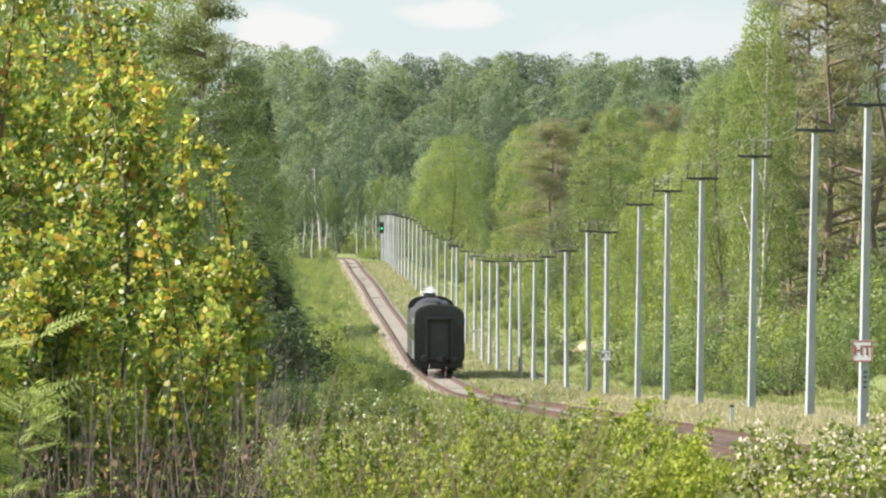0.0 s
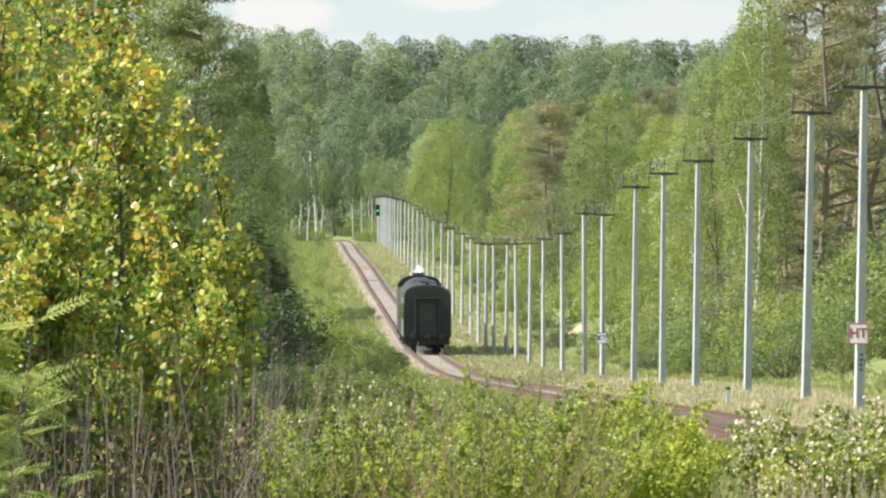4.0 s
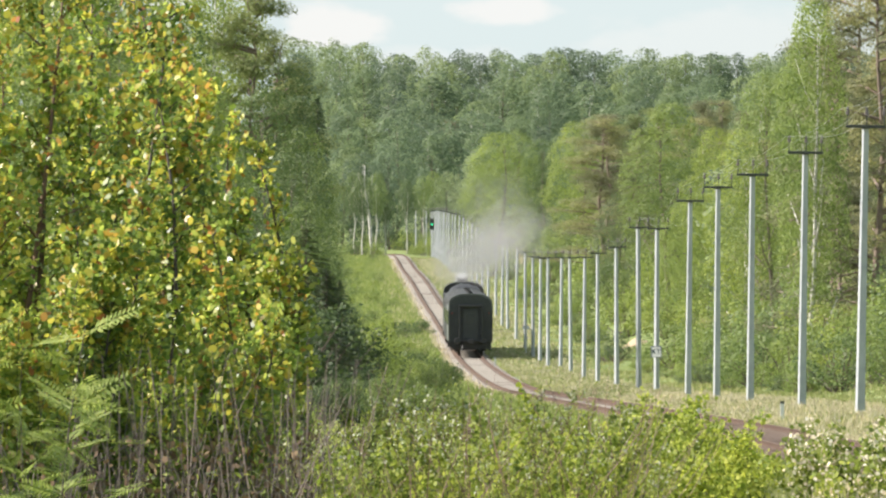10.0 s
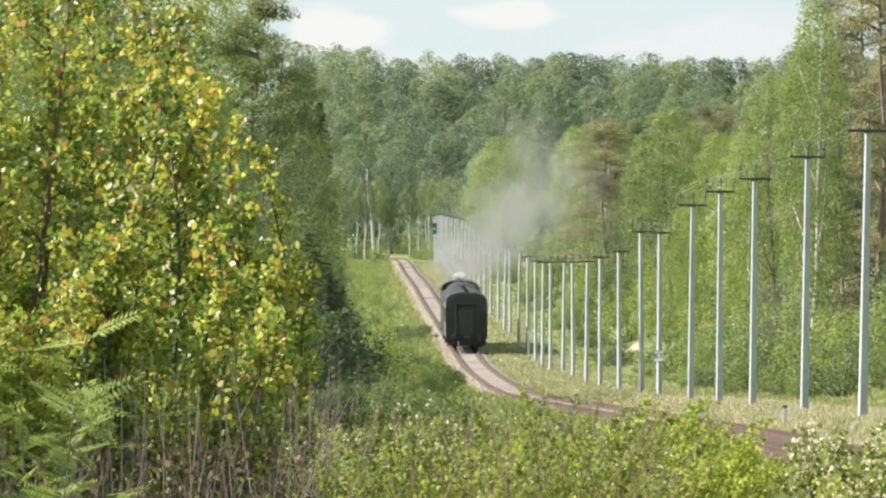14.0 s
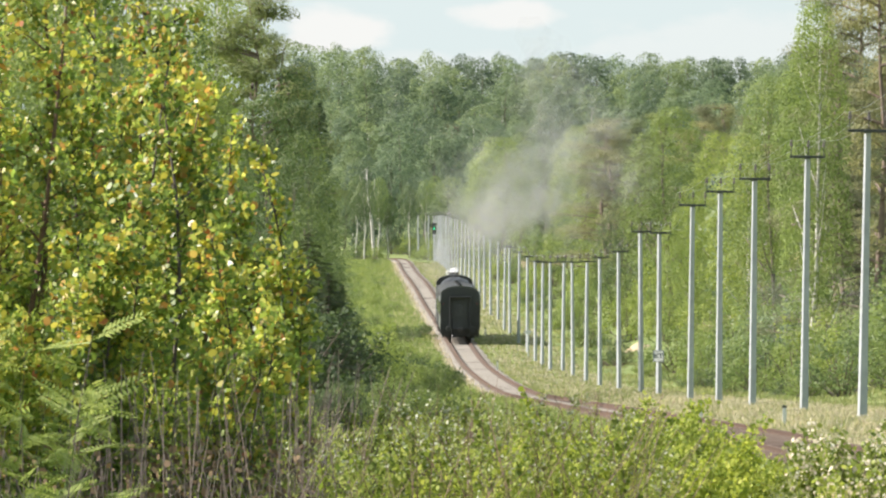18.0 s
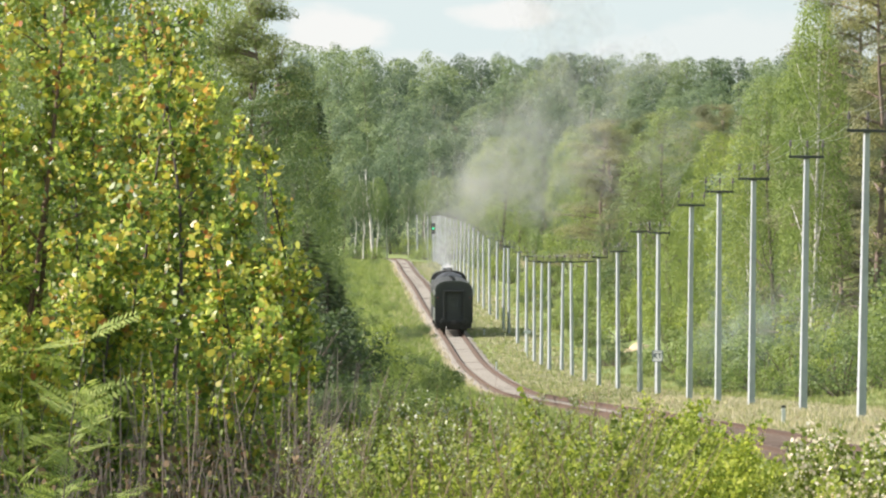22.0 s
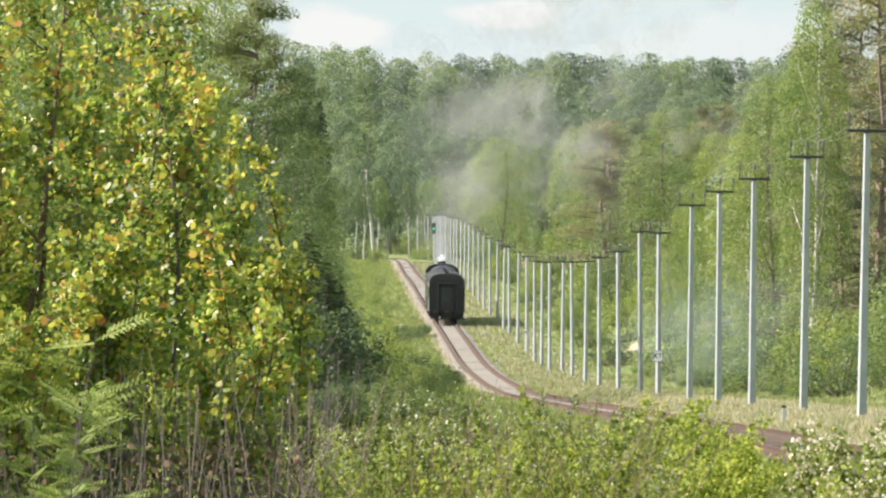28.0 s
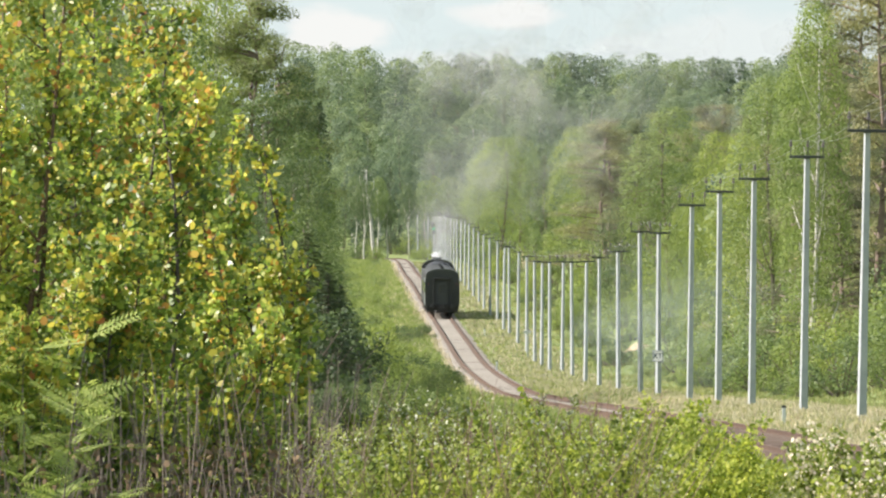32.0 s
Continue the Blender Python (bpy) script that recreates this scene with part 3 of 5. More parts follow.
def crown_envelope(h, kind, rng, girth=1.0, own_low=None):
    """Lobes of a broadleaf crown: many uneven clumps round the stem."""
    lobes = []
    if kind == "tall":
        low, count, width = 0.22, 34, 0.15
    elif kind == "wide":
        low, count, width = 0.16, 40, 0.26
    else:
        low, count, width = 0.3, 28, 0.19
    low = own_low if own_low is not None else low
    for i in range(count):
        t = (i + rng.random()) / count
        z = h * (low + (1 - low) * t)
        prof = math.sin(math.pi * min(1, (0.18 + 0.82 * t)) ** 0.85) ** 0.75 if t < 0.97 else 0.15
        rad = h * width * girth * max(prof, 0.12)
        a = i * 2.4 + rng.normal(0, 0.4)
        k = rad * rng.uniform(0.35, 1.0)
        s = h * rng.uniform(0.05, 0.085) * (0.7 + 0.5 * (1 - t))
        lobes.append(((math.cos(a) * k, math.sin(a) * k, min(z, h - s * 0.7)), (s * rng.uniform(0.9, 1.4) * girth, s * 1.1 * girth, s * rng.uniform(0.8, 1.3))))
    return lobes


def trunk_mesh(name, h, r, mat, rng, lobes, top=0.9, limbs=10):
    """A tapered, slightly crooked stem with limbs reaching into the crown."""
    n = 7
    stem, off = [], Vector((0, 0, 0))
    for i in range(n + 1):
        t = i / n
        stem.append((Vector((off.x, off.y, t * h * top - 0.3 * (i == 0))), r * (1 - 0.86 * t) * (1.35 if i == 0 else 1)))
        off += Vector((rng.normal(0, 0.012), rng.normal(0, 0.012), 0)) * h * 0.6
    paths = [stem]
    for i in rng.choice(len(lobes), min(limbs, len(lobes)), replace=False):
        c = Vector(lobes[i][0])
        t = min(max((c.z - 0.16 * h) / (h * top), 0.08), 0.93)
        j = t * n
        a = stem[int(j)][0].lerp(stem[min(int(j) + 1, n)][0], j - int(j))
        rr = stem[int(j)][1] * 0.45
        mid = a.lerp(c, 0.5) + Vector((0, 0, -0.02 * h))
        paths.append([(a, rr), (mid, rr * 0.7), (c, rr * 0.3)])
    v, f = tubes(paths, 6)
    return raw_mesh(name, v, f, mat, True)


def billows(h, n, rng, kind, low, girth, clumps=30):
    """Leaf places and facings over the outside of many rounded clumps that make up a crown."""
    width = {"tall": 0.155, "wide": 0.25, "round": 0.2}[kind] * girth
    low = {"tall": 0.16, "wide": 0.12, "round": 0.2}[kind] if low is None else low
    mid, half = h * (1 + low) / 2, h * (1 - low) / 2
    c, r = [], []
    for k in range(clumps):
        t = -0.92 + 1.84 * (k + 0.5 + rng.uniform(-0.4, 0.4)) / clumps
        a = k * 2.39996 + rng.normal(0, 0.35)
        wide = (1 - abs(t) ** (2.4 if clumps > 25 else 3.6)) ** 0.5 * (1.0 if t < 0 else 1 - (0.3 if clumps > 25 else 0.12) * t)
        s = h * width * rng.uniform(0.32, 0.52) * (0.6 + 0.4 * wide)
        out = max(h * width * wide * rng.uniform(0.75, 1.12) - s * 0.75, 0.0)
        c.append((math.cos(a) * out, math.sin(a) * out, min(mid + half * t, h - s * 0.75)))
        r.append((s * rng.uniform(0.9, 1.15), s * rng.uniform(0.9, 1.15), s * rng.uniform(0.85, 1.35)))
    c, r = np.array(c), np.array(r)
    area = (r[:, 0] * r[:, 2])
    pick = rng.choice(clumps, n * 3, p=area / area.sum())
    d = rng.normal(0, 1, (n * 3, 3))
    d[:, 2] += 0.25
    d /= np.linalg.norm(d, axis=1)[:, None]
    p = c[pick] + d * r[pick] * rng.uniform(0.7, 1.16, (n * 3, 1))
    # leaves deep inside a neighbouring clump are left out
    depth = np.min(np.linalg.norm((p[:, None, :] - c[None]) / r[None], axis=2) + 9.0 * (np.arange(clumps)[None] == pick[:, None]), axis=1)
    keep = np.flatnonzero(depth > 0.8)[:n]
    return p[keep], d[keep]


def make_broadleaf(seed, kind, leaves, leaf, mat, bark, h=10.0, girth=1.0, label="", name="broadleaf_tree", category="tree", low=None, clumps=30, jitter=0.4):
    """A prototype tree 10 m high, to be copied at other heights."""
    rng = np.random.default_rng(seed)
    lobes = crown_envelope(h, kind, rng, girth, low)
    t = thing(name, label, category)
    part("trunk", trunk_mesh("trunk", h, h * 0.011, bark, rng, lobes), None, t)
    p, d = billows(h, leaves, rng, kind, low, girth, clumps)
    part("crown", leaf_mesh("crown", p, d, leaf, mat, "diamond", rng, jitter=jitter), None, t)
    return t


def make_spruce(seed, leaves, leaf, mat, h=10.0, width=0.2, label="", low=0.06):
    rng = np.random.default_rng(seed)
    t = thing("spruce_tree", label, "tree")
    paths = [[(Vector((0, 0, -0.3)), h * 0.014), (Vector((0, 0, h * 0.5)), h * 0.008), (Vector((0, 0, h)), h * 0.0015)]]
    pts, nor = [], []
    boughs = 120
    per = leaves // boughs
    for i in range(boughs):
        k = (i + rng.random()) / boughs
        z = h * (low + (1 - low) * k ** 0.9)
        length = h * width * (1 - (z / h)) ** 0.8 * rng.uniform(0.65, 1.15) + 0.12
        a = i * 2.39996 + rng.normal(0, 0.25)
        out = Vector((math.cos(a), math.sin(a), 0))
        tip = out * length + Vector((0, 0, z - length * 0.28))
        paths.append([(Vector((0, 0, z)), 0.03), (out * length * 0.5 + Vector((0, 0, z - length * 0.2)), 0.018), (tip, 0.006)])
        s = rng.random(per) ** 0.6
        side = rng.normal(0, 1, per) * length * 0.16 * (1.15 - s)
        q = np.outer(s * length, out) + np.outer(side, (-out.y, out.x, 0)) + np.array((0, 0, z))
        q[:, 2] -= length * 0.28 * s + rng.random(per) * length * 0.12 - 0.05
        pts.append(q)
        nor.append(np.tile((out.x * 0.5, out.y * 0.5, 0.8), (per, 1)))
    v, f = tubes(paths, 5)
    part("trunk", raw_mesh("trunk", v, f, M["bark_brown"], True), None, t)
    part("crown", leaf_mesh("crown", np.concatenate(pts), np.concatenate(nor), leaf, mat, "diamond", rng, droop=0.8), None, t)
    return t


def make_pine(seed, leaves, leaf, mat, h=10.0, low=0.4, label="", width=0.17):
    rng = np.random.default_rng(seed)
    t = thing("pine_tree", label, "tree")
    lobes, paths = [], []
    stem = [(Vector((0, 0, -0.3)), h * 0.013)]
    for i in range(1, 7):
        stem.append((Vector((rng.normal(0, 0.012) * h, rng.normal(0, 0.012) * h, h * i / 6 * 0.97)), h * 0.011 * (1 - i / 6.6)))
    paths.append(stem)
    for i in range(46):
        k = (i + rng.random()) / 46
        z = h * (low + (0.98 - low) * k)
        a = rng.uniform(0, 6.28)
        length = h * width * (1.05 - k) ** 0.55 * rng.uniform(0.5, 1.15)
        c = Vector((math.cos(a) * length, math.sin(a) * length, z + length * 0.15))
        s = h * rng.uniform(0.026, 0.046)
        lobes.append((tuple(c), (s * 1.5, s * 1.5, s * 0.75)))
        lobes.append((tuple(c * 0.6 + Vector((0, 0, z * 0.4))), (s * 1.1, s * 1.1, s * 0.55)))
        j = min(int(z / (h * 0.97) * 6), 5)
        paths.append([(Vector((stem[j][0].x, stem[j][0].y, z - 0.1)), h * 0.004), (c.lerp(Vector((0, 0, z)), 0.5), h * 0.003), (c, h * 0.0012)])
    v, f = tubes(paths, 6)
    part("trunk", raw_mesh("trunk", v, f, M["bark_pine"], True), None, t)
    p, d = in_lobes(lobes, leaves, rng, 0.35)
    part("crown", leaf_mesh("crown", p, d + np.array((0, 0, 0.5)), leaf, mat, "tuft", rng), None, t)
    return t


def make_shrub(seed, leaves, leaf, mat, h=3.0, wide=1.0, label="", name="shrub", shape="diamond", bark="bark_brown"):
    rng = np.random.default_rng(seed)
    t = thing(name, label, "shrub")
    lobes, paths = [], []
    for i in range(26):
        a, k = rng.uniform(0, 6.28), rng.random() ** 0.6
        r = h * 0.5 * wide * k
        z = h * rng.uniform(0.12, 0.92) * (1 - 0.35 * k)
        s = h * rng.uniform(0.10, 0.17)
        c = Vector((math.cos(a) * r, math.sin(a) * r, z))
        lobes.append((tuple(c), (s * 1.1, s * 1.1, s * rng.uniform(0.9, 1.5))))
        paths.append([(Vector((c.x * 0.15, c.y * 0.15, -0.1)), h * 0.008), (c * 0.6, h * 0.006), (c, h * 0.002)])
    v, f = tubes(paths, 5)
    part("branchwork", raw_mesh("branchwork", v, f, M[bark]), None, t)
    p, d = in_lobes(lobes, leaves, rng, 0.4)
    part("foliage", leaf_mesh("foliage", p, d + np.array((0, 0, 0.4)), leaf, mat, shape, rng), None, t)
    return t


class Kind:
    """Prototypes of one kind; the first planting takes the prototype itself, later ones copy it."""

    def __init__(self, protos, base):
        self.protos, self.base, self.used, self.i = protos, base, set(), 0

    def plant(self, x, y, h, girth=1.0, pick=None, turn=None, sink=0.0):
        k = self.i % min(len(self.protos), 4 if self.base > 5 else 3) if pick is None else pick
        self.i += 1
        s = h / self.base
        m = pose(x, y, ground_z(x, y) - sink, 0, 0, random.uniform(0, 360) if turn is None else turn) @ Matrix.Diagonal((s * girth, s * girth, s, 1))
        if k in self.used:
            c = copy_thing(self.protos[k], m)
            c.matrix_basis = m
            return c
        self.used.add(k)
        self.protos[k].matrix_basis = m
        return self.protos[k]



BROAD = Kind([make_broadleaf(11, "tall", 15000, 0.044, M["leaf_broad"], M["bark_birch"], clumps=46, label="leafy green birch with a slender pale trunk", name="birch_tree"),
              make_broadleaf(12, "wide", 17000, 0.044, M["leaf_broad"], M["bark_brown"], clumps=48, label="broad leafy green deciduous tree"),
              make_broadleaf(13, "tall", 15000, 0.044, M["leaf_bright"], M["bark_birch"], clumps=50, label="bright yellow-green birch in fresh leaf", name="birch_tree"),
              make_broadleaf(14, "round", 16000, 0.044, M["leaf_bright"], M["bark_brown"], clumps=46, label="bright green young aspen in fresh leaf", name="aspen_tree"),
              make_broadleaf(15, "round", 16000, 0.044, M["leaf_deep"], M["bark_brown"], low=0.08, clumps=46, label="deep green alder with a dense crown", name="alder_tree")], 10.0)
FAR = Kind([make_broadleaf(21, "round", 4400, 0.105, M["leaf_far_hazed"], M["bark_birch"], low=0.05, clumps=22, jitter=0.5, label="distant leafy birch in the hillside wood", name="birch_tree"),
            make_broadleaf(22, "round", 4700, 0.105, M["leaf_far_hazed"], M["bark_brown"], low=0.05, clumps=22, jitter=0.5, label="distant rounded deciduous tree in the hillside wood"),
            make_broadleaf(23, "wide", 4900, 0.108, M["leaf_far_hazed"], M["bark_brown"], low=0.05, clumps=22, jitter=0.5, label="distant broad deciduous tree in the hillside wood"),
            make_broadleaf(24, "tall", 4400, 0.105, M["leaf_far_hazed"], M["bark_brown"], low=0.05, clumps=22, jitter=0.5, label="distant green aspen in the hillside wood", name="aspen_tree"),
            make_pine(25, 3600, 0.095, M["needle_pine"], label="distant brownish-green pine in the hillside wood", low=0.3),
            make_spruce(26, 3600, 0.1, M["needle_spruce"], label="distant dark spruce in the hillside wood")], 10.0)
TALL = Kind([make_broadleaf(27, "round", 4600, 0.07, M["leaf_broad"], M["bark_birch"], low=0.5, girth=0.8, label="slender birch with a long bare white stem", name="birch_tree")], 10.0)
SPRUCE = Kind([make_spruce(31, 20000, 0.045, M["needle_spruce"], label="dark green spruce with drooping boughs down to the ground"),
               make_spruce(32, 20000, 0.045, M["needle_spruce"], width=0.24, label="dark green spruce with broad drooping boughs")], 10.0)
PINE = Kind([make_pine(41, 20000, 0.048, M["needle_pine"], label="tall pine with reddish bark and sparse brownish crown"),
             make_pine(42, 20000, 0.048, M["needle_pine"], low=0.06, width=0.2, label="tall pine with low sparse branches and reddish bark"),
             make_pine(43, 26000, 0.048, M["needle_green"], low=0.12, width=0.2, label="tall dull green pine with dense needles")], 10.0)
SHRUB = Kind([make_shrub(51, 2300, 0.06, M["leaf_bright"], wide=1.1, label="bright green bushy willow shrub in grass", name="willow_shrub"),
              make_shrub(52, 2300, 0.06, M["leaf_broad"], wide=1.3, label="green leafy shrub at the wood's edge"),
              make_shrub(53, 2300, 0.06, M["leaf_bright"], wide=0.8, label="upright yellow-green young birch shrub", name="birch_shrub"),
              make_shrub(54, 2600, 0.06, M["leaf_deep"], wide=1.2, label="dark green leafy alder shrub on the bank", name="alder_shrub")], 3.0)


def poles_x(y):
    return float(np.interp(y, [p[1] for p in POLES], [p[0] for p in POLES]))


def plant_woods():
    rng = random.Random(5)
    # hillside behind the end of the straight
    y, row = 2540.0, 0
    while y < 3880:
        left, right = -0.0098 * y, 0.0305 * y
        step = 4.6 + 0.0008 * y
        x = left + rng.uniform(0, step)
        while x < right:
            yy = y + rng.uniform(-35, 35)
            tx = track_x(min(yy, 3000))
            if not (tx - 2.6 < x < tx + (6.5 if yy < 2560 else 2.2)) or yy > 2900:
                r = rng.random()
                pick = rng.choice((0, 1, 2, 1, 2, 3)) if r < 0.86 else (4 if r < 0.965 else 5)
                if y > 3500 and pick > 2:
                    pick = 1
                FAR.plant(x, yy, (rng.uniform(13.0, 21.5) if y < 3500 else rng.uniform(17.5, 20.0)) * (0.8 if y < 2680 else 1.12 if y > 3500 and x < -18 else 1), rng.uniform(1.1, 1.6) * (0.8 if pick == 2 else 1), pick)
            x += step * rng.uniform(0.75, 1.3)
        y += 100 + row * 3
        row += 1
    # undergrowth at the foot of the hill
    for k in range(26):
        yy = rng.uniform(2440, 2560)
        x = rng.uniform(-24, 34)
        if not track_x(yy) - 4 < x < track_x(yy) + 6.5:
            SHRUB.plant(x, yy, rng.uniform(2.5, 5.5), rng.uniform(1.0, 1.5))
    # white-stemmed birches and a leaning dead stem at the end of the straight
    for k, (x, yy, h) in enumerate(((-10.3, 2500, 13.0), (-9.0, 2560, 10.5), (-5.6, 2590, 12.0), (-2.9, 2600, 12.5), (-12.4, 2480, 12.5), (-14.0, 2540, 13.5), (-1.2, 2640, 13.0))):
        TALL.plant(x, yy, h, 0.9)
    dead = thing("dead_tree", "bare leaning grey dead tree stem", "tree", pose(-10.9, 2490, ground_z(-10.9, 2490), 0, -5, 0))
    v, f = tubes([[((0, 0, -0.3), 0.3), ((0.1, 0, 6), 0.24), ((-0.2, 0, 11), 0.16), ((0.1, 0, 14.5), 0.05)], [((0.0, 0, 9.5), 0.1), ((1.0, 0, 11.5), 0.06), ((1.2, 0, 13), 0.02)],
                  [((-0.1, 0, 10.5), 0.08), ((-1.0, 0, 12.2), 0.05), ((-1.1, 0, 13.6), 0.02)]], 7)
    part("trunk", raw_mesh("trunk", v, f, M["bark_birch"], True), None, dead)
    # right of the line: pines and birches near, leafy trees and shrubs beyond
    for x, y, h, g in ((19.4, 700, 20.0, 1.0), (22.6, 760, 22, 1.0), (20.8, 790, 21, 1.1), (25.5, 880, 22, 1.0), (18.3, 735, 15.5, 1.1), (17.6, 700, 10.5, 1.3), (21.2, 690, 17.5, 1.1)):
        PINE.plant(x, y, h, g, 1)
    for x, y, h, g, k in ((16.2, 690, 16.6, 0.72, 2), (20.2, 850, 19.6, 0.8, 2), (18.4, 870, 15.5, 0.9, 3), (17.3, 905, 13.5, 1.0, 2), (19.7, 960, 17, 0.9, 0),
                          (18.6, 1290, 16.6, 1.3, 3), (17.2, 1120, 9.5, 1.1, 3), (20.6, 1180, 14, 1.0, 3), (23.5, 1420, 15, 1.0, 0),
                          (16.5, 1480, 9, 1.2, 1), (15.4, 1780, 15.5, 1.3, 3), (7.6, 2120, 17.0, 1.45, 3), (10.6, 2180, 16.5, 1.0, 1),
                          (16.3, 1900, 14, 1.0, 0), (13.0, 2300, 13.5, 1.1, 0), (21.5, 1950, 16, 1.0, 3), (5.2, 2350, 12.5, 1.1, 1)):
        BROAD.plant(x, y, h, g, k)
    for x, y, h in ((17.6, 1720, 16.5), (20.5, 1650, 16.0), (25.0, 1500, 17.5), (27.5, 1560, 18.0), (24.5, 1800, 17.0)):
        PINE.plant(x, y, h, 1.15)
    for x, y, h, g in ((15.8, 1560, 16.6, 1.7), (24.3, 1480, 16.0, 1.6), (27.4, 1400, 16.5, 1.5), (17.3, 1640, 16.5, 1.7), (18.9, 930, 13.0, 1.2)):
        PINE.plant(x, y, h, g, 1)
    # deep alders, added to stand for the dark hollows between lighter crowns
    for x, y, h, g in ((13.4, 2060, 14.5, 1.2), (21.5, 1395, 9.5, 1.3), (25.5, 1700, 15.0, 1.2)):
        BROAD.plant(x, y, h, g, 4)
    for x, y, h in ((13.2, 2080, 13.0), (21.5, 1340, 9.0), (29.0, 1500, 16.0)):
        SPRUCE.plant(x, y, h, 1.1)
    y = 600.0
    while y < 2350:
        px = poles_x(y)
        SHRUB.plant(px + 4.6 + rng.uniform(-0.6, 0.8), y, rng.uniform(0.9, 1.6), 1.6)
        for k in range(4):
            x = px + 5.5 + k * 2.6 + rng.uniform(-1.0, 1.0)
            yy, h, g = y + rng.uniform(-15, 15), rng.uniform(2.2, 3.6) + 0.75 * k, rng.uniform(0.9, 1.25)
            if not (1000 < yy < 1158 and 12.0 < x < 16.0):
                SHRUB.plant(x, yy, h, g)
        y *= 1.055
    for x, y, h in ((16.2, 560, 2.2), (17.4, 600, 3.0), (18.8, 590, 3.4), (20.4, 620, 4.0)):
        SHRUB.plant(x, y, h, 1.2)
    for k in range(22):
        SHRUB.plant(rng.uniform(15.5, 30), rng.uniform(640, 900), rng.uniform(3.0, 5.5), 1.2)
    for k in range(14):
        yy = rng.uniform(1000, 2200)
        BROAD.plant(poles_x(yy) + rng.uniform(15, 26), yy, rng.uniform(9, 14), 1.15)
    for k in range(34):
        yy = rng.uniform(950, 2300)
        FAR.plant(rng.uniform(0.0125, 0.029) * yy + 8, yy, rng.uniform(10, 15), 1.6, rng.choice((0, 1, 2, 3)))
    # left of the line
    # the last two low spruces are added for the shade beneath the shrubs
    for x, y, h, g in ((-4.7, 660, 5.4, 1.8), (-10.5, 700, 13, 1.2), (-5.4, 632, 6.8, 1.9), (-4.55, 626, 5.2, 2.0),
                       (-4.15, 640, 4.9, 1.5), (-3.7, 652, 3.4, 1.5), (-2.3, 640, 1.4, 1.9), (-1.7, 655, 1.2, 1.9)):
        SPRUCE.plant(x, y, h, g)
    for x, y, h, g in ((-4.5, 632, 4.3, 1.1), (-3.75, 640, 3.3, 1.1), (-5.2, 620, 5.2, 1.0), (-3.2, 648, 2.4, 1.2), (-5.9, 610, 5.6, 1.0)):
        SHRUB.plant(x, y, h, g, 3)
    PINE.plant(-8.5, 700, 18.2, 1.05, 2)
    PINE.plant(-7.6, 735, 16.6, 1.0, 2)
    for x, y, h, g, k in ((-9.9, 740, 20.2, 0.85, 2), (-10.9, 720, 20.0, 0.9, 2), (-6.9, 700, 14.4, 0.75, 4), (-6.15, 690, 11.6, 0.8, 4), (-7.6, 680, 13.0, 0.9, 4), (-5.45, 645, 8.0, 1.0, 4), (-6.2, 672, 10.2, 0.95, 4), (-4.85, 650, 6.4, 1.1, 4),
                          (-12.2, 700, 18.0, 0.9, 3), (-9.6, 480, 13.0, 1.0, 3), (-11.3, 470, 13.6, 1.0, 2), (-8.3, 560, 11.5, 0.9, 0),
                          (-12.5, 560, 14.5, 1.0, 4), (-14.2, 600, 17.0, 1.1, 4), (-13.2, 650, 18.0, 1.1, 4), (-15.5, 640, 18.5, 1.1, 0), (-9.0, 430, 10.0, 1.1, 4), (-7.0, 520, 8.0, 1.0, 4)):
        BROAD.plant(x, y, h, g, k)
    y = 900.0
    while y < 2500:
        tx = track_x(y)
        for k in range(3):
            SHRUB.plant(tx - 8.6 - k * 2.2 + rng.uniform(-1.0, 1.0), y + rng.uniform(-20, 20), rng.uniform(1.8, 3.0), 1.2)
        y *= 1.085
    for k in range(24):
        yy = rng.uniform(2530, 2720)
        SHRUB.plant(track_x(yy) + 3.2 + rng.uniform(0, 9), yy, rng.uniform(2.0, 4.0), 1.5)
    for x, y, h in ((-12.6, 440, 12.5), (-13.6, 500, 15.0), (-11.8, 400, 11.0)):
        BROAD.plant(x, y, h, 1.1, 3)
    # shrubs on the left bank beside the track
    for x, y, h, g in ((-1.6, 800, 2.6, 1.0), (-1.0, 830, 2.2, 1.0), (-2.3, 771, 2.9, 0.9), (-3.7, 790, 3.9, 0.9), (-1.5, 711, 2.3, 1.0), (-3.0, 760, 4.2, 0.9), (-4.2, 720, 3.6, 1.1), (-2.4, 690, 2.6, 1.2), (-0.6, 740, 2.0, 1.3),
                       (-3.6, 650, 2.6, 1.2), (-2.0, 620, 2.0, 1.2), (-0.5, 900, 2.2, 1.2), (-2.2, 960, 2.6, 1.2), (-4.9, 860, 3.5, 1.0), (-3.3, 661, 2.9, 1.0), (-2.5, 672, 2.6, 1.0), (-2.9, 681, 3.2, 0.9), (-1.2, 668, 1.7, 1.1)):
        SHRUB.plant(x, y, h, g, pick=3 if y in (800, 830, 771, 690, 661, 740) else (0, 2)[int(y) % 2])
    for x, y, h, g in ((-3.4, 1262, 1.6, 1.4), (-2.5, 1255, 1.8, 1.3), (-1.7, 1268, 1.7, 1.3), (-4.4, 1250, 1.4, 1.4), (-0.9, 968, 1.9, 1.2), (-1.7, 985, 1.6, 1.3), (-3.2, 1120, 1.5, 1.3), (-4.6, 1060, 1.8, 1.3)):
        SHRUB.plant(x, y, h, g, pick=3)
    for k in range(22):
        y = rng.uniform(390, 600)
        SHRUB.plant(rng.uniform(-0.0082, -0.0012) * y, y, rng.uniform(0.8, 1.5), rng.uniform(1.1, 1.5), pick=(0, 3, 2, 3)[k % 4])
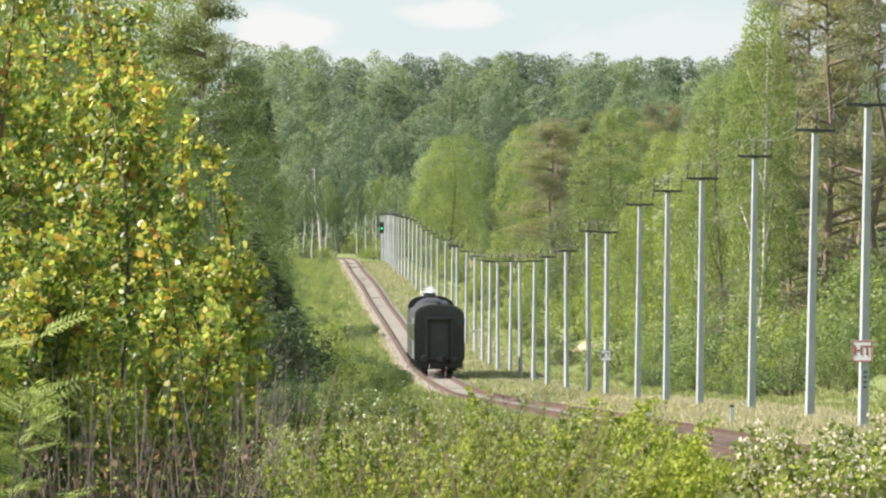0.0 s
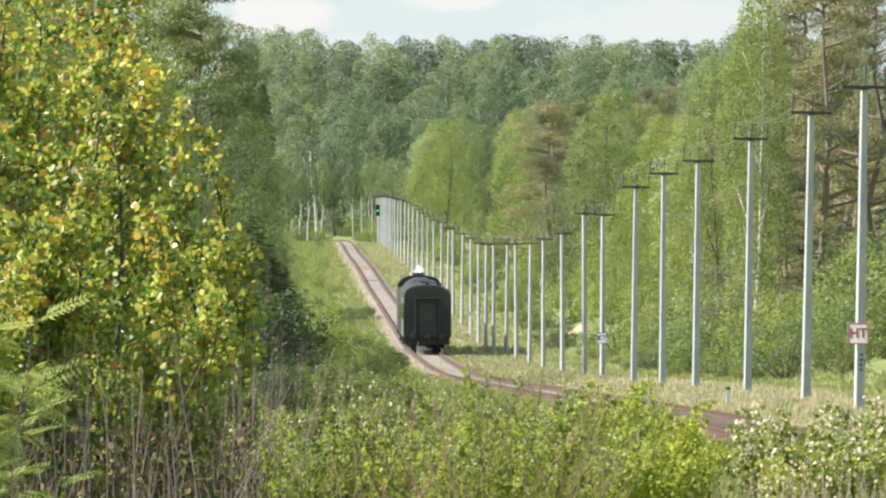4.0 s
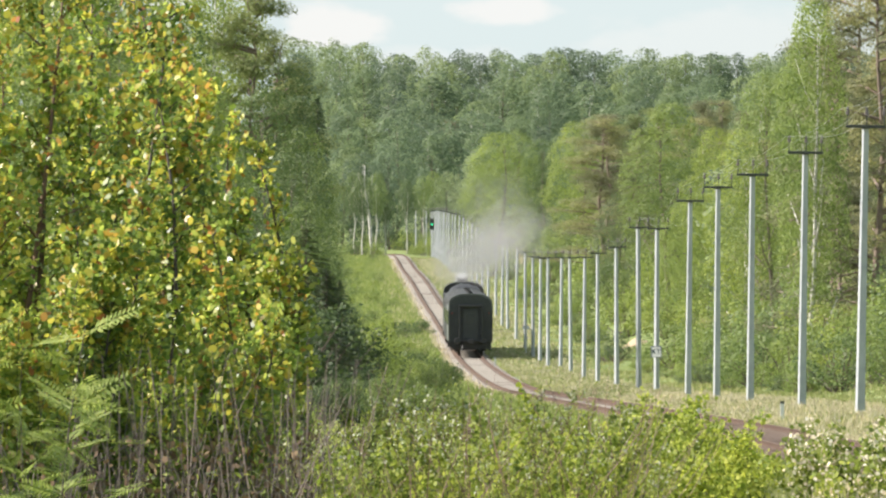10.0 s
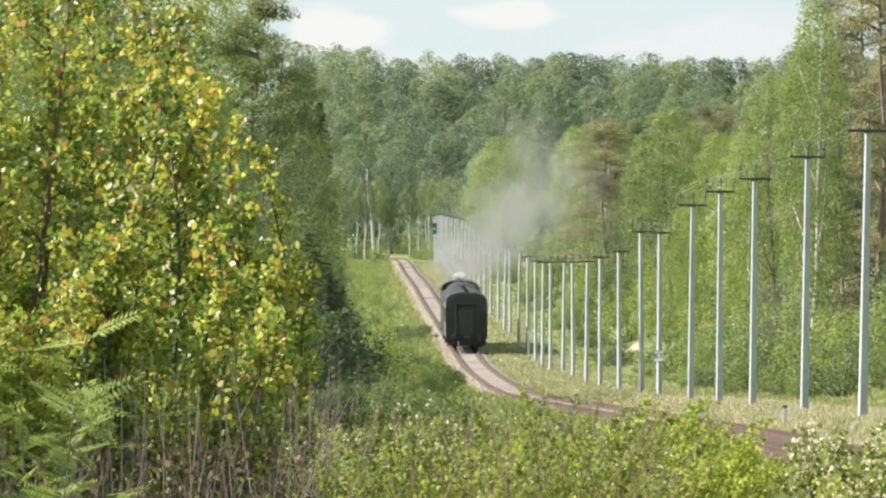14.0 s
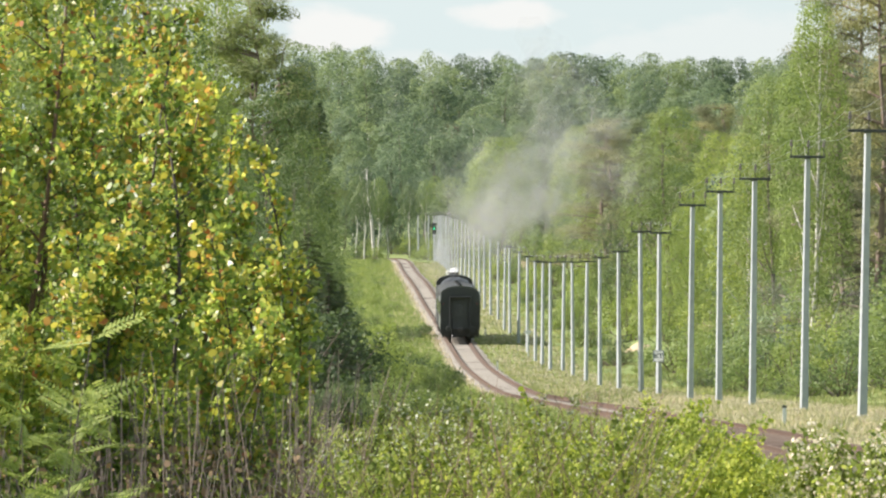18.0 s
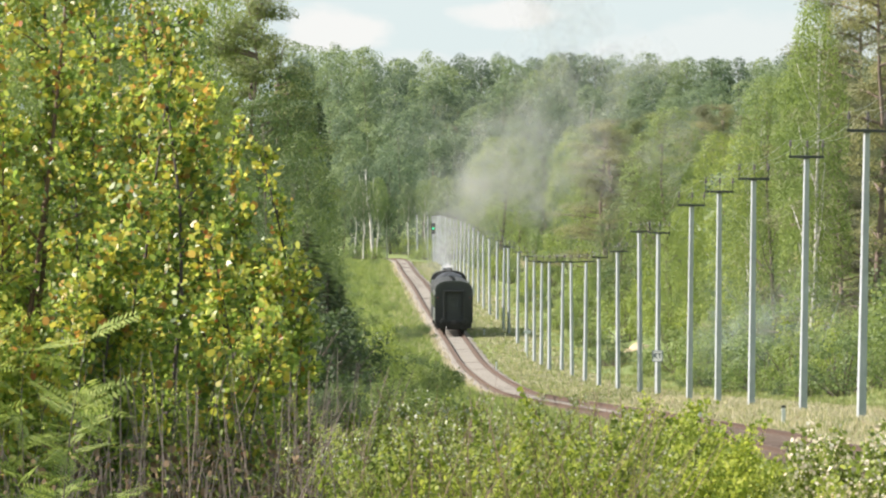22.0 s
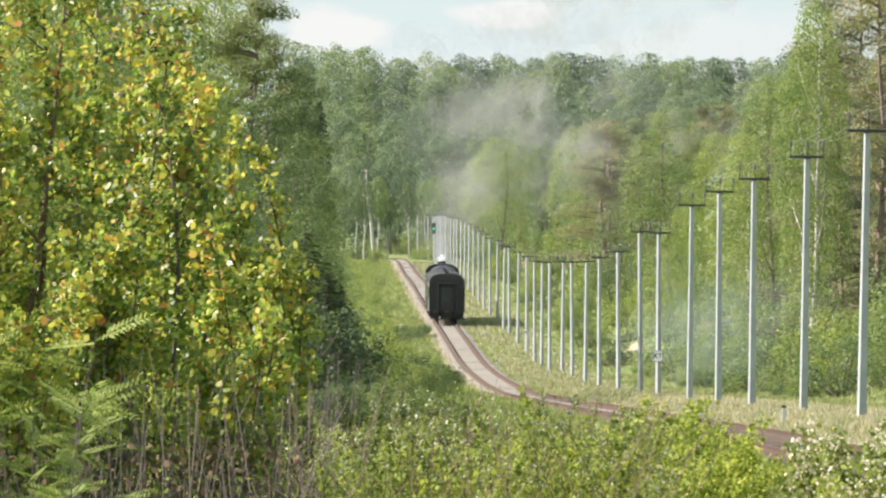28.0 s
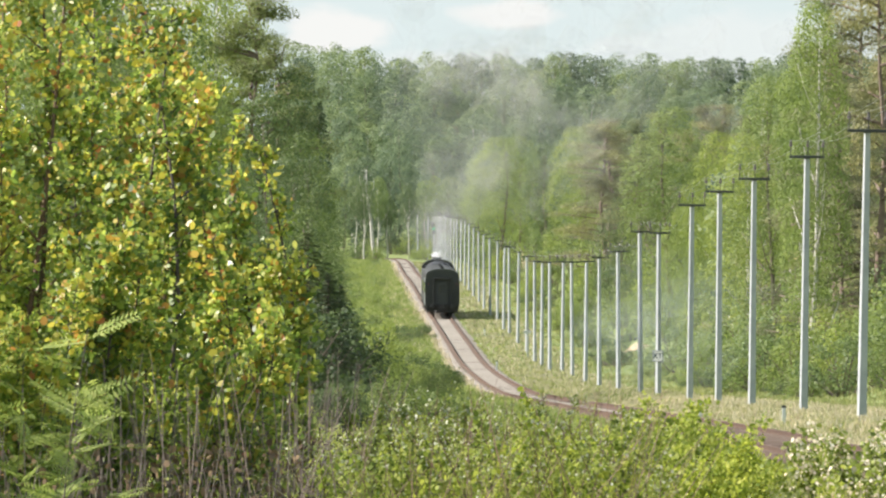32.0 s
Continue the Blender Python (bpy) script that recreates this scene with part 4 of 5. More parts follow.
    for k in range(80):
        y = math.exp(rng.uniform(math.log(820), math.log(2300)))
        SHRUB.plant(track_x(y) - rng.uniform(3.6, 9.0), y, rng.uniform(0.45, 1.2), 1.6)
    for k in range(60):
        y = math.exp(rng.uniform(math.log(640), math.log(1100)))
        SHRUB.plant(track_x(y) - rng.uniform(4.4, 9.5), y, rng.uniform(0.8, 2.2), 1.2, pick=(0, 2, 3)[k % 3])


plant_woods()

# ---------------------------------------------------------------- nearby thicket


def make_sapling(seed, x, y, h, spread, leaves, leaf, mat, label, name="aspen_sapling", shape="round", stems=4, bark="twig_grey",
                 lean=0.12, low=0.25, extra=None, branches=16, thick=0.006, category="sapling", upright=0.55, loose=0.03):
    """Several stems with side twigs, each leaf a small blade on its twig."""
    rng = np.random.default_rng(seed)
    t = thing(name, label, category, pose(x, y, ground_z(x, y)))
    pts, nor, twigs = [], [], []
    for s in range(stems):
        a = rng.uniform(0, 6.28)
        b = Vector((math.cos(a), math.sin(a), 0)) * spread * 0.25 * rng.random()
        top = b + Vector((rng.normal(0, 1), rng.normal(0, 1), 0)) * spread * 0.35 + Vector((0, 0, h * rng.uniform(0.7, 1.0)))
        bend = Vector((rng.normal(0, 1), rng.normal(0, 1), 0)) * lean * h * 0.3
        stem = [b.lerp(top, k / 6) + bend * math.sin(math.pi * k / 6) for k in range(7)]
        r = h * thick * rng.uniform(0.7, 1.2)
        v, f = tubes([[(p, r * (1 - 0.8 * k / 6)) for k, p in enumerate(stem)]], 5)
        part("stem", raw_mesh("stem", v, f, M[bark], True), None, t)
        for i in range(branches):
            k = low + (1 - low) * (i + rng.random()) / branches
            j = min(int(k * 6), 5)
            p = stem[j].lerp(stem[j + 1], k * 6 - j)
            a = rng.uniform(0, 6.28)
            length = spread * 0.62 * (1.15 - k) ** 0.6 * rng.uniform(0.5, 1.1)
            out = Vector((math.cos(a), math.sin(a), upright + rng.normal(0, 0.25))).normalized() * length
            twigs.append([(p, r * 0.35), (p + out * 0.5 + Vector((0, 0, 0.03)), r * 0.22), (p + out, r * 0.1)])
            n = max(3, int(leaves / (stems * branches)))
            u = rng.random(n) ** 0.7
            q = np.array(p)[None, :] + np.outer(u, np.array(out)) + rng.normal(0, loose * spread + leaf * 0.8, (n, 3))
            pts.append(q)
            d = rng.normal(0, 0.6, (n, 3)) + np.array((-0.35, -0.35, 0.45))
            nor.append(d)
    v, f = tubes(twigs, 4)
    tagged(part("branchwork", raw_mesh("branchwork", v, f, M[bark]), None, t), kind="stuff")
    pts, nor = np.concatenate(pts), np.concatenate(nor)
    if extra:
        emat, share, ename, elabel, esize = extra
        # extra leaves favour the tips; on aspens this also paints a sunlit top
        r = rng.random(len(pts)) + 0.5 * (pts[:, 2] / h - 0.62)
        hot = r > 1 - share
        part(ename, leaf_mesh(ename, pts[hot], nor[hot], leaf * esize, M[emat], "round", rng), None, t, elabel)
        pts, nor = pts[~hot], nor[~hot]
    part("foliage", leaf_mesh("foliage", pts, nor, leaf, mat, shape, rng, droop=0.5), None, t)
    return t


def thicket():
    young = ("leaf_young", 0.15, "young_leaves", "yellow and orange young leaves", 1.0)
    lab = "young aspen with green leaves and yellow-orange tips"
    for i, (x, y, h, s, n) in enumerate(((-4.35, 150, 6.3, 1.5, 3600), (-3.6, 156, 6.1, 1.4, 3600), (-3.0, 150, 5.2, 1.3, 3400), (-2.45, 147, 4.9, 1.1, 3000),
                                         (-1.98, 151, 4.5, 0.85, 2200), (-1.68, 149, 3.75, 0.65, 1500), (-4.0, 140, 4.6, 1.3, 3000), (-3.2, 142, 3.9, 1.2, 2600),
                                         (-2.3, 143, 3.4, 1.0, 2000), (-2.62, 154, 5.5, 1.1, 2600), (-2.95, 146, 5.6, 1.2, 2800), (-1.85, 152, 4.6, 0.6, 1500), (-4.8, 158, 6.2, 1.5, 2600), (-2.0, 141, 2.6, 0.9, 1200), (-3.6, 138, 3.0, 1.1, 1800))):
        make_sapling(100 + i, x, y, h, s, int(n * 2.2), 0.034, M["leaf_shade" if i % 3 == 1 else "leaf_aspen"], lab, shape="ovate", extra=young, stems=4, branches=28, low=0.25, bark="twig_red" if i % 3 == 0 else "twig_grey")
    # unseen saplings, added to carry the thicket on to the left and shade its foot
    for i, (x, y, h) in enumerate(((-6.0, 150, 5.6), (-7.0, 142, 5.9), (-7.4, 158, 6.0), (-8.4, 148, 6.4), (-6.6, 166, 5.6), (-8.2, 168, 6.2), (-5.9, 138, 5.2), (-7.2, 132, 5.9), (-5.6, 144, 5.2), (-5.7, 156, 5.6))):
        make_sapling(140 + i, x, y, h, 1.9, 2800, 0.085, M["leaf_aspen"], "unseen leafy aspen added left of the thicket for shade", stems=5, branches=18, low=0.08)
    # willow and raspberry scrub in front of the line
    rng = random.Random(9)
    for i in range(84):
        x = -0.95 + 2.85 * ((i * 37) % 84 + rng.random()) / 84
        y = rng.uniform(130, 172)
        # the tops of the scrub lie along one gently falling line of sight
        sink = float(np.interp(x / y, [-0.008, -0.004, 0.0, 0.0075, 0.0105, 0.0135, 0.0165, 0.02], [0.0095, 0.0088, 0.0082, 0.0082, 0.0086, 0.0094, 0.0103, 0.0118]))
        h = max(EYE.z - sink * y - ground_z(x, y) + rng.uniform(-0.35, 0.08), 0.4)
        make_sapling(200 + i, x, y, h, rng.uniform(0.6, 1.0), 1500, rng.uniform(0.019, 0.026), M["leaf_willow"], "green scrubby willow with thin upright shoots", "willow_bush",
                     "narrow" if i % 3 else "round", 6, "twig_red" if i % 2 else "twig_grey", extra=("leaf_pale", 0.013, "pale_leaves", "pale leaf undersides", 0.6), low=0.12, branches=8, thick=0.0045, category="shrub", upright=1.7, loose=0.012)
    for i, (x, h) in enumerate(((1.05, 1.95), (0.7, 1.8), (1.25, 1.95), (-0.35, 1.8), (0.05, 1.75), (1.45, 1.8))):
        make_sapling(260 + i, x, 138 + i * 3, h, 0.7, 350, 0.022, M["leaf_willow"], "leggy reddish willow shoots with sparse leaves", "willow_bush", "narrow",
                     8, "twig_red", low=0.5, branches=5, thick=0.003, category="shrub", upright=1.5)
    # round green bush and the blossoming one
    for i, (x, y, h) in enumerate(((2.42, 165, 1.68), (2.85, 168, 1.5), (2.05, 161, 1.75), (3.2, 172, 1.25), (2.65, 158, 1.35), (2.2, 157, 1.55), (1.85, 156, 1.72), (2.3, 148, 1.25), (3.0, 162, 1.3))):
        make_sapling(300 + i, x, y, h, 0.85, 4200, 0.021, M["leaf_bush"], "dense rounded yellow-green bush", "round_bush", "round", 9, "twig_grey", low=0.15, branches=14,
                     thick=0.004, category="shrub", upright=0.8)
    for i, (x, y, h) in enumerate(((4.0, 162, 1.2), (4.3, 166, 1.45), (4.65, 162, 1.5), (4.1, 152, 1.0), (4.5, 152, 1.25), (5.05, 158, 1.5), (5.0, 165, 1.5))):
        make_sapling(320 + i, x, y, h, 0.9, 3200, 0.025, M["leaf_elder"], "flowering bush with clusters of cream-white blossom", "flowering_bush", "round", 8, "twig_grey",
                     low=0.2, branches=14, extra=("blossom", 0.15, "blossoms", "cream-white blossom", 0.85), thick=0.004, category="shrub", upright=0.7)


thicket()


def build_rowan(seed, x, y, h, spread, leaves):
    """A sapling with feathery leaves: each a rib with paired narrow leaflets."""
    rng = np.random.default_rng(seed)
    t = thing("rowan_sapling", "young rowan with feathery light green leaves", "sapling", pose(x, y, ground_z(x, y)))
    stems = []
    for s in range(3):
        a = rng.uniform(0, 6.28)
        top = Vector((math.cos(a) * spread * 0.4, math.sin(a) * spread * 0.4, h * rng.uniform(0.75, 1.0)))
        path = [top * (k / 5) + Vector((0.03 * math.sin(k + s), 0, 0)) for k in range(6)]
        stems.append(path)
        v, f = tubes([[(p, 0.006 * (1 - 0.14 * k)) for k, p in enumerate(path)]], 5)
        part("stem", raw_mesh("stem", v, f, M["twig_grey"]), None, t)
    for i in range(leaves):
        path = stems[i % 3]
        k = rng.uniform(0.5, 0.99) * 5
        p = path[int(k)].lerp(path[int(k) + 1], k - int(k))
        a = rng.uniform(0, 6.28)
        out = Vector((math.cos(a), math.sin(a), rng.uniform(-0.5, 0.7))).normalized()
        across = (out.cross(Vector((0, 0, 1))).normalized() + Vector((0, 0, rng.normal(0, 0.6)))).normalized()
        up = across.cross(out)
        length = rng.uniform(0.07, 0.125) * (1 + spread)
        base = p + out * length * 0.3
        v, f = tubes([[(p, 0.004), (base + out * length - up * 0.03, 0.002)]], 3)
        shape = ((0, 0), (0.35, -0.12), (1, 0), (0.35, 0.12))
        for j in range(19):
            u = (j // 2) / 9.5
            side = 1 if j % 2 else -1
            q = base + out * length * u - up * 0.03 * u * u
            d = (across * side * (1 if j < 18 else 0) + out * (0.45 if j < 18 else 1)).normalized()
            e = d.cross(up).normalized()
            ll = length * 0.36 * (1 - 0.35 * u)
            b = len(v)
            for aa, bb in shape:
                v.append(q + d * aa * ll + e * bb * ll - up * 0.06 * aa * aa * ll)
            f.append((b, b + 1, b + 2, b + 3))
        part("leaf", raw_mesh("leaf", v, f, M["leaf_rowan"]), None, t)


build_rowan(81, -1.62, 62, 2.3, 0.7, 110)
build_rowan(82, -1.58, 66, 1.9, 0.6, 60)
build_rowan(83, -1.5, 58, 1.5, 0.5, 50)


def dry_stems(name, label, seed, x0, x1, y0, y1, h, count, mat, rad, kind="stuff", lean=0.13):
    rng = np.random.default_rng(seed)
    paths = []
    for _ in range(count):
        x, y = rng.uniform(x0, x1), rng.uniform(y0, y1)
        z, hh = ground_z(x, y), h * rng.uniform(0.55, 1.1)
        b = rng.normal(0, lean, 2) * hh
        paths.append([((x, y, z - 0.05), rad), ((x + b[0] * 0.35, y + b[1] * 0.3, z + hh * 0.5), rad * 0.8), ((x + b[0], y + b[1], z + hh), rad * 0.35)])
        if rng.random() < 0.5:
            a = rng.uniform(0.4, 0.8)
            px, pz = x + b[0] * a, z + hh * a
            paths.append([((px, y, pz), rad * 0.5), ((px + rng.normal(0, 0.18) * hh, y, pz + 0.2 * hh), rad * 0.25)])
    v, f = tubes(paths, 3)
    ob = new(name, raw_mesh(name, v, f, mat))
    tagged(ob, label, "weeds", kind=kind)


dry_stems("dry_weed_stems", "thicket of dry brown weed stems", 61, -4.8, -0.9, 130, 162, 2.1, 460, M["twig_grey"], 0.008, lean=0.16)
dry_stems("dead_straw", "pale dead straw and tall grass stalks", 62, -4.8, -0.4, 122, 150, 1.35, 90, M["straw"], 0.004, lean=0.3)
dry_stems("dry_weeds", "rusty dry weeds beside the blossoming bush", 63, 3.2, 5.2, 138, 150, 0.95, 300, M["straw"], 0.005)
dry_stems("brown_stalks", "upright rusty brown weed stalks below the saplings", 65, -2.3, -0.75, 130, 152, 2.0, 80, M["bark_brown"], 0.008, lean=0.14)
dry_stems("red_shoots", "thin reddish upright shoots above the scrub", 64, -0.3, 1.7, 126, 146, 1.95, 150, M["twig_red"], 0.006, lean=0.34)


def leaf_litter():
    """Brown dead leaves and dark undergrowth on the ground of the thicket; their darkness also stands for its shade."""
    rng = np.random.default_rng(91)
    n = 9000
    x, y = rng.uniform(-6.5, -1.0, n), rng.uniform(118, 200, n)
    p = np.array([(a, b, ground_z(a, b) + 0.03 + abs(rng.normal(0, 0.10))) for a, b in zip(x, y)])
    me = leaf_mesh("leaf_litter", p, np.tile((0, -0.2, 1.0), (n, 1)), 0.06, M["dead_leaf"], "round", rng)
    tagged(new("leaf_litter", me), "brown dead leaves littering the thicket floor", "leaf litter", kind="stuff")
    n = 9000
    x, y = rng.uniform(-5.2, -1.1, n), rng.uniform(134, 160, n)
    p = np.array([(a, b, ground_z(a, b) + rng.uniform(0.1, 1.5)) for a, b in zip(x, y)])
    me = leaf_mesh("withered_leaves", p, rng.normal(0, 1, (n, 3)), 0.03, M["dead_leaf"], "round", rng)
    tagged(new("withered_undergrowth", me), "withered brown undergrowth between the sapling stems", "undergrowth", kind="stuff")


leaf_litter()


def undergrowth():
    """Green low leaves among the sapling stems."""
    rng = np.random.default_rng(95)
    n = 3000
    x, y = rng.uniform(-2.6, -0.5, n), rng.uniform(132, 158, n)
    p = np.array([(a, b, ground_z(a, b) + 1.7 * rng.random() ** 1.3) for a, b in zip(x, y)])
    me = leaf_mesh("low_leaves", p, rng.normal(0, 0.7, (n, 3)) + np.array((-0.3, -0.3, 0.5)), 0.034, M["leaf_elder"], "narrow", rng)
    tagged(new("green_undergrowth", me), "green leafy undergrowth between the sapling stems", "undergrowth", kind="stuff")


undergrowth()


def grass(name, label, seed, y0, y1, n, size, xs, mat, tall):
    """Tufts of blades spread along the line between two offsets."""
    rng = np.random.default_rng(seed)
    verts, faces = [], []
    ly0, ly1 = math.log(y0), math.log(y1)
    for _ in range(n):
        y = math.exp(rng.uniform(ly0, ly1))
        x = track_x(y) + rng.uniform(*xs)
        z = ground_z(x, y)
        s = size * math.sqrt(y / 600)
        for _ in range(3):
            a, w, hh = rng.uniform(0, 6.28), s * 0.16, tall * rng.uniform(0.5, 1.2) * (0.6 + 0.4 * s / size)
            dx, dy = math.cos(a) * w, math.sin(a) * w
            lx, ly = rng.normal(0, 0.3, 2) * hh
            ox, oy = rng.normal(0, s * 0.4, 2)
            b = len(verts)
            verts += [(x + ox - dx, y + oy - dy, z - 0.03), (x + ox + dx, y + oy + dy, z - 0.03), (x + ox + lx, y + oy + ly, z + hh)]
            faces.append((b, b + 1, b + 2))
    ob = new(name, raw_mesh(name, verts, faces, mat))
    tagged(ob, label, "grass", kind="stuff")


grass("meadow_grass", "fresh green meadow grass beside the track", 71, 330, 2400, 26000, 0.24, (1.4, 12.0), M["grass"], 0.17)
grass("bank_grass", "tall green grass on the bank beside the track", 72, 420, 2400, 30000, 0.25, (-12.0, -2.2), M["grass_lush"], 0.42)
grass("scrub_grass", "rank green grass under the scrub", 73, 112, 215, 9000, 0.3, (-8.9, -1.9), M["grass"], 0.75)
grass("field_grass", "short green grass before the track", 75, 215, 430, 6000, 0.25, (-14.0, -2.7), M["grass"], 0.13)
grass("shoulder_grass", "green grass creeping over the ballast shoulder", 78, 215, 760, 9000, 0.2, (-3.6, -1.3), M["grass_lush"], 0.24)
grass("near_verge_grass", "pale straw-coloured grass beside the rails", 74, 230, 620, 11000, 0.16, (1.7, 6.5), M["straw"], 0.2)
grass("verge_straw", "pale dry grass on the verges", 76, 500, 2300, 8000, 0.24, (1.7, 7.0), M["straw"], 0.17)
grass("bank_straw", "pale dry grass beside the ballast", 77, 500, 2300, 4500, 0.24, (-4.5, -1.5), M["straw"], 0.3)

# sand scars on the far verge
def sand_patch(x, y, w, d, h):
    bm = bmesh.new()
    bmesh.ops.create_grid(bm, x_segments=14, y_segments=14, size=1)
    for v in bm.verts:
        r = math.hypot(v.co.x, v.co.y)
        k = max(0.0, 1 - r)
        px, py = x + v.co.x * w, y + v.co.y * d
        v.co = Vector((px, py, ground_z(px, py) + h * k * (1 + 0.4 * noise.noise((px, py * 0.2, 0))) - 0.06 - 0.3 * (r > 1)))
    ob = new("sand_mound", mesh_of("sand_mound", bm, M["sand"], True))
    tagged(ob, "bare pale sand mound among the green verge", "sand mound", "sand mounds")


sand_patch(10.0, 1950, 1.3, 12, 1.9)
sand_patch(14.1, 1150, 1.1, 8, 0.55)

# ---------------------------------------------------------------- train
COACH = 24.0
FIRST = 964.0
SPEED = 14.35


def section(w, z0, shoulder, top, arch=10):
    """Cross-section of a coach: straight sides, rounded roof."""
    pts = [(-w / 2, z0), (-w / 2, shoulder)]
    for i in range(1, arch):
        a = math.pi * (1 - i / arch)
        pts.append((math.copysign(abs(math.cos(a)) ** 0.75, math.cos(a)) * w / 2, shoulder + (top - shoulder) * math.sin(a) ** 0.75))
    return pts + [(w / 2, shoulder), (w / 2, z0)]


def extrude(bm, pts, y0, y1, close=True):
    a = [bm.verts.new((x, y0, z)) for x, z in pts]
    b = [bm.verts.new((x, y1, z)) for x, z in pts]
    n = len(pts)
    for i in range(n):
        j = (i + 1) % n
        if j or close:
            bm.faces.new((a[j], a[i], b[i], b[j]))
    if close:
        bm.faces.new(a)
        bm.faces.new(b[::-1])
    return bm


def wheel_mesh(r):
    bm = bmesh.new()
    for sx in (-0.795, 0.795):
        rod(bm, (sx - 0.06, 0, r), (sx + 0.06, 0, r), r, r, 20)
        rod(bm, (sx * 0.9 - 0.02, 0, r), (sx * 0.9 + 0.02, 0, r), r + 0.03, r + 0.03, 20)
    rod(bm, (-0.9, 0, r), (0.9, 0, r), 0.08, 0.08, 8)
    return mesh_of("wheelset", bm, M["black_iron"])


WHEEL = wheel_mesh(0.475)


def bogie(parent, y):
    bm = bmesh.new()
    for sx in (-1.0, 1.0):
        box(bm, 0.14, 3.2, 0.26, sx, y, 0.42, 0.03)
        for dy in (-1.2, 1.2):
            box(bm, 0.22, 0.34, 0.34, sx, y + dy, 0.32, 0.03)
        rod(bm, (sx, y - 0.3, 0.3), (sx, y - 0.3, 0.7), 0.13, 0.13, 10)
        rod(bm, (sx, y + 0.3, 0.3), (sx, y + 0.3, 0.7), 0.13, 0.13, 10)
    box(bm, 2.0, 0.5, 0.3, 0, y, 0.45, 0.03)
    for dy in (-1.6, 1.6):
        box(bm, 2.1, 0.12, 0.18, 0, y + dy, 0.46, 0.02)
    b = part("bogie", bm, M["black_iron"], parent, "black four-wheel bogie")
    for dy in (-1.2, 1.2):
        part("wheelset", WHEEL, None, b, m=pose(0, y + dy, 0))


def build_coach(label, side, roof):
    c = thing("passenger_coach", label, "railway coach", group="coaches of the train")
    bm = bmesh.new()
    extrude(bm, section(3.05, 1.0, 3.42, 4.34), 0.12, COACH - 0.12)
    part("body", bm, M[side], c)
    bm = bmesh.new()
    extrude(bm, [(x * 1.012, z + 0.015) for x, z in section(3.05, 3.49, 3.51, 4.36)][1:-1], 0.16, COACH - 0.16)
    part("roof", bm, M[roof], c, "weathered rounded roof")
    for i in range(6):
        bm = bmesh.new()
        rod(bm, (0, 2.5 + i * 3.8, 4.27), (0, 2.5 + i * 3.8, 4.48), 0.14, 0.17, 10)
        part("roof_vent", bm, M["coach_dark"], c)
    for end, s in ((0.12, -1), (COACH - 0.12, 1)):
        bm = bmesh.new()
        extrude(bm, section(3.06, 0.98, 3.43, 4.355), min(end, end + s * 0.05), max(end, end + s * 0.05))
        part("end_wall", bm, M["coach_end"], c, "sooty dark end wall")
        # added paler arch: sunlight on the roof edge, put into a part's colour
        bm = bmesh.new()
        arch = section(3.1, 3.2, 3.43, 4.39)
        inner = section(2.94, 3.2, 3.41, 4.27)
        for y0 in (end + s * 0.02, end + s * 0.10):
            ring = [[bm.verts.new((x, y0, z)) for x, z in q] for q in (arch, inner)]
            for k in range(len(arch) - 1):
                bm.faces.new((ring[0][k], ring[0][k + 1], ring[1][k + 1], ring[1][k]))
        bm.verts.ensure_lookup_table()
        n = len(arch)
        for k in range(n - 1):
            for o in (0, n):
                bm.faces.new((bm.verts[o + k], bm.verts[o + k + 1], bm.verts[2 * n + o + k + 1], bm.verts[2 * n + o + k]))
        part("roof_rim", bm, M["coach_side"], c, "paler arch added for the sunlit edge of the roof")
        bm = bmesh.new()
        for dx in (-0.78, 0.78):
            box(bm, 0.13, 0.34, 2.35, dx, end + s * 0.2, 1.08, 0.04)
        box(bm, 1.7, 0.34, 0.16, 0, end + s * 0.2, 3.42, 0.05)
        box(bm, 1.7, 0.36, 0.12, 0, end + s * 0.2, 1.0, 0.03)
        part("gangway_frame", bm, M["black_iron"], c, "black rubber gangway frame")
        bm = bmesh.new()
        box(bm, 1.1, 0.05, 2.1, 0, end + s * 0.09, 1.12, 0.015)
        door = part("end_door", bm, M["coach_end"], c, "dark green end door")
        bm = bmesh.new()
        box(bm, 0.55, 0.02, 0.75, 0, end + s * 0.125, 2.2, 0.01)
        part("door_window", bm, M["coach_glass"], door)
        for dx in (-0.92, 0.92):
            bm = bmesh.new()
            rod(bm, (dx, end, 1.06), (dx, end + s * 0.45, 1.06), 0.09, 0.09, 10)
            rod(bm, (dx, end + s * 0.45, 1.06), (dx, end + s * 0.52, 1.06), 0.21, 0.19, 14)
            part("buffer", bm, M["black_iron"], c)
        bm = bmesh.new()
        box(bm, 0.34, 0.55, 0.30, 0, end + s * 0.3, 0.86, 0.05)
        box(bm, 0.16, 0.28, 0.34, 0.14, end + s * 0.62, 0.84, 0.04)
        part("coupler", bm, M["black_iron"], c)
        for dx in (-1.3, 1.3):
            bm = bmesh.new()
            rod(bm, (dx, end + s * 0.03, 3.0), (dx, end + s * 0.13, 3.0), 0.06, 0.06, 12)
            part("tail_lamp", bm, M["red_lamp"], c, "red tail lamp")
            bm = bmesh.new()
            for k in range(5):
                box(bm, 0.26, 0.03, 0.03, dx * 0.97, end + s * 0.1, 0.45 + k * 0.55)
            for q in (-0.13, 0.13):
                box(bm, 0.03, 0.03, 2.6, dx * 0.97 + q, end + s * 0.1, 0.4)
            part("end_ladder", bm, M["black_iron"], c)
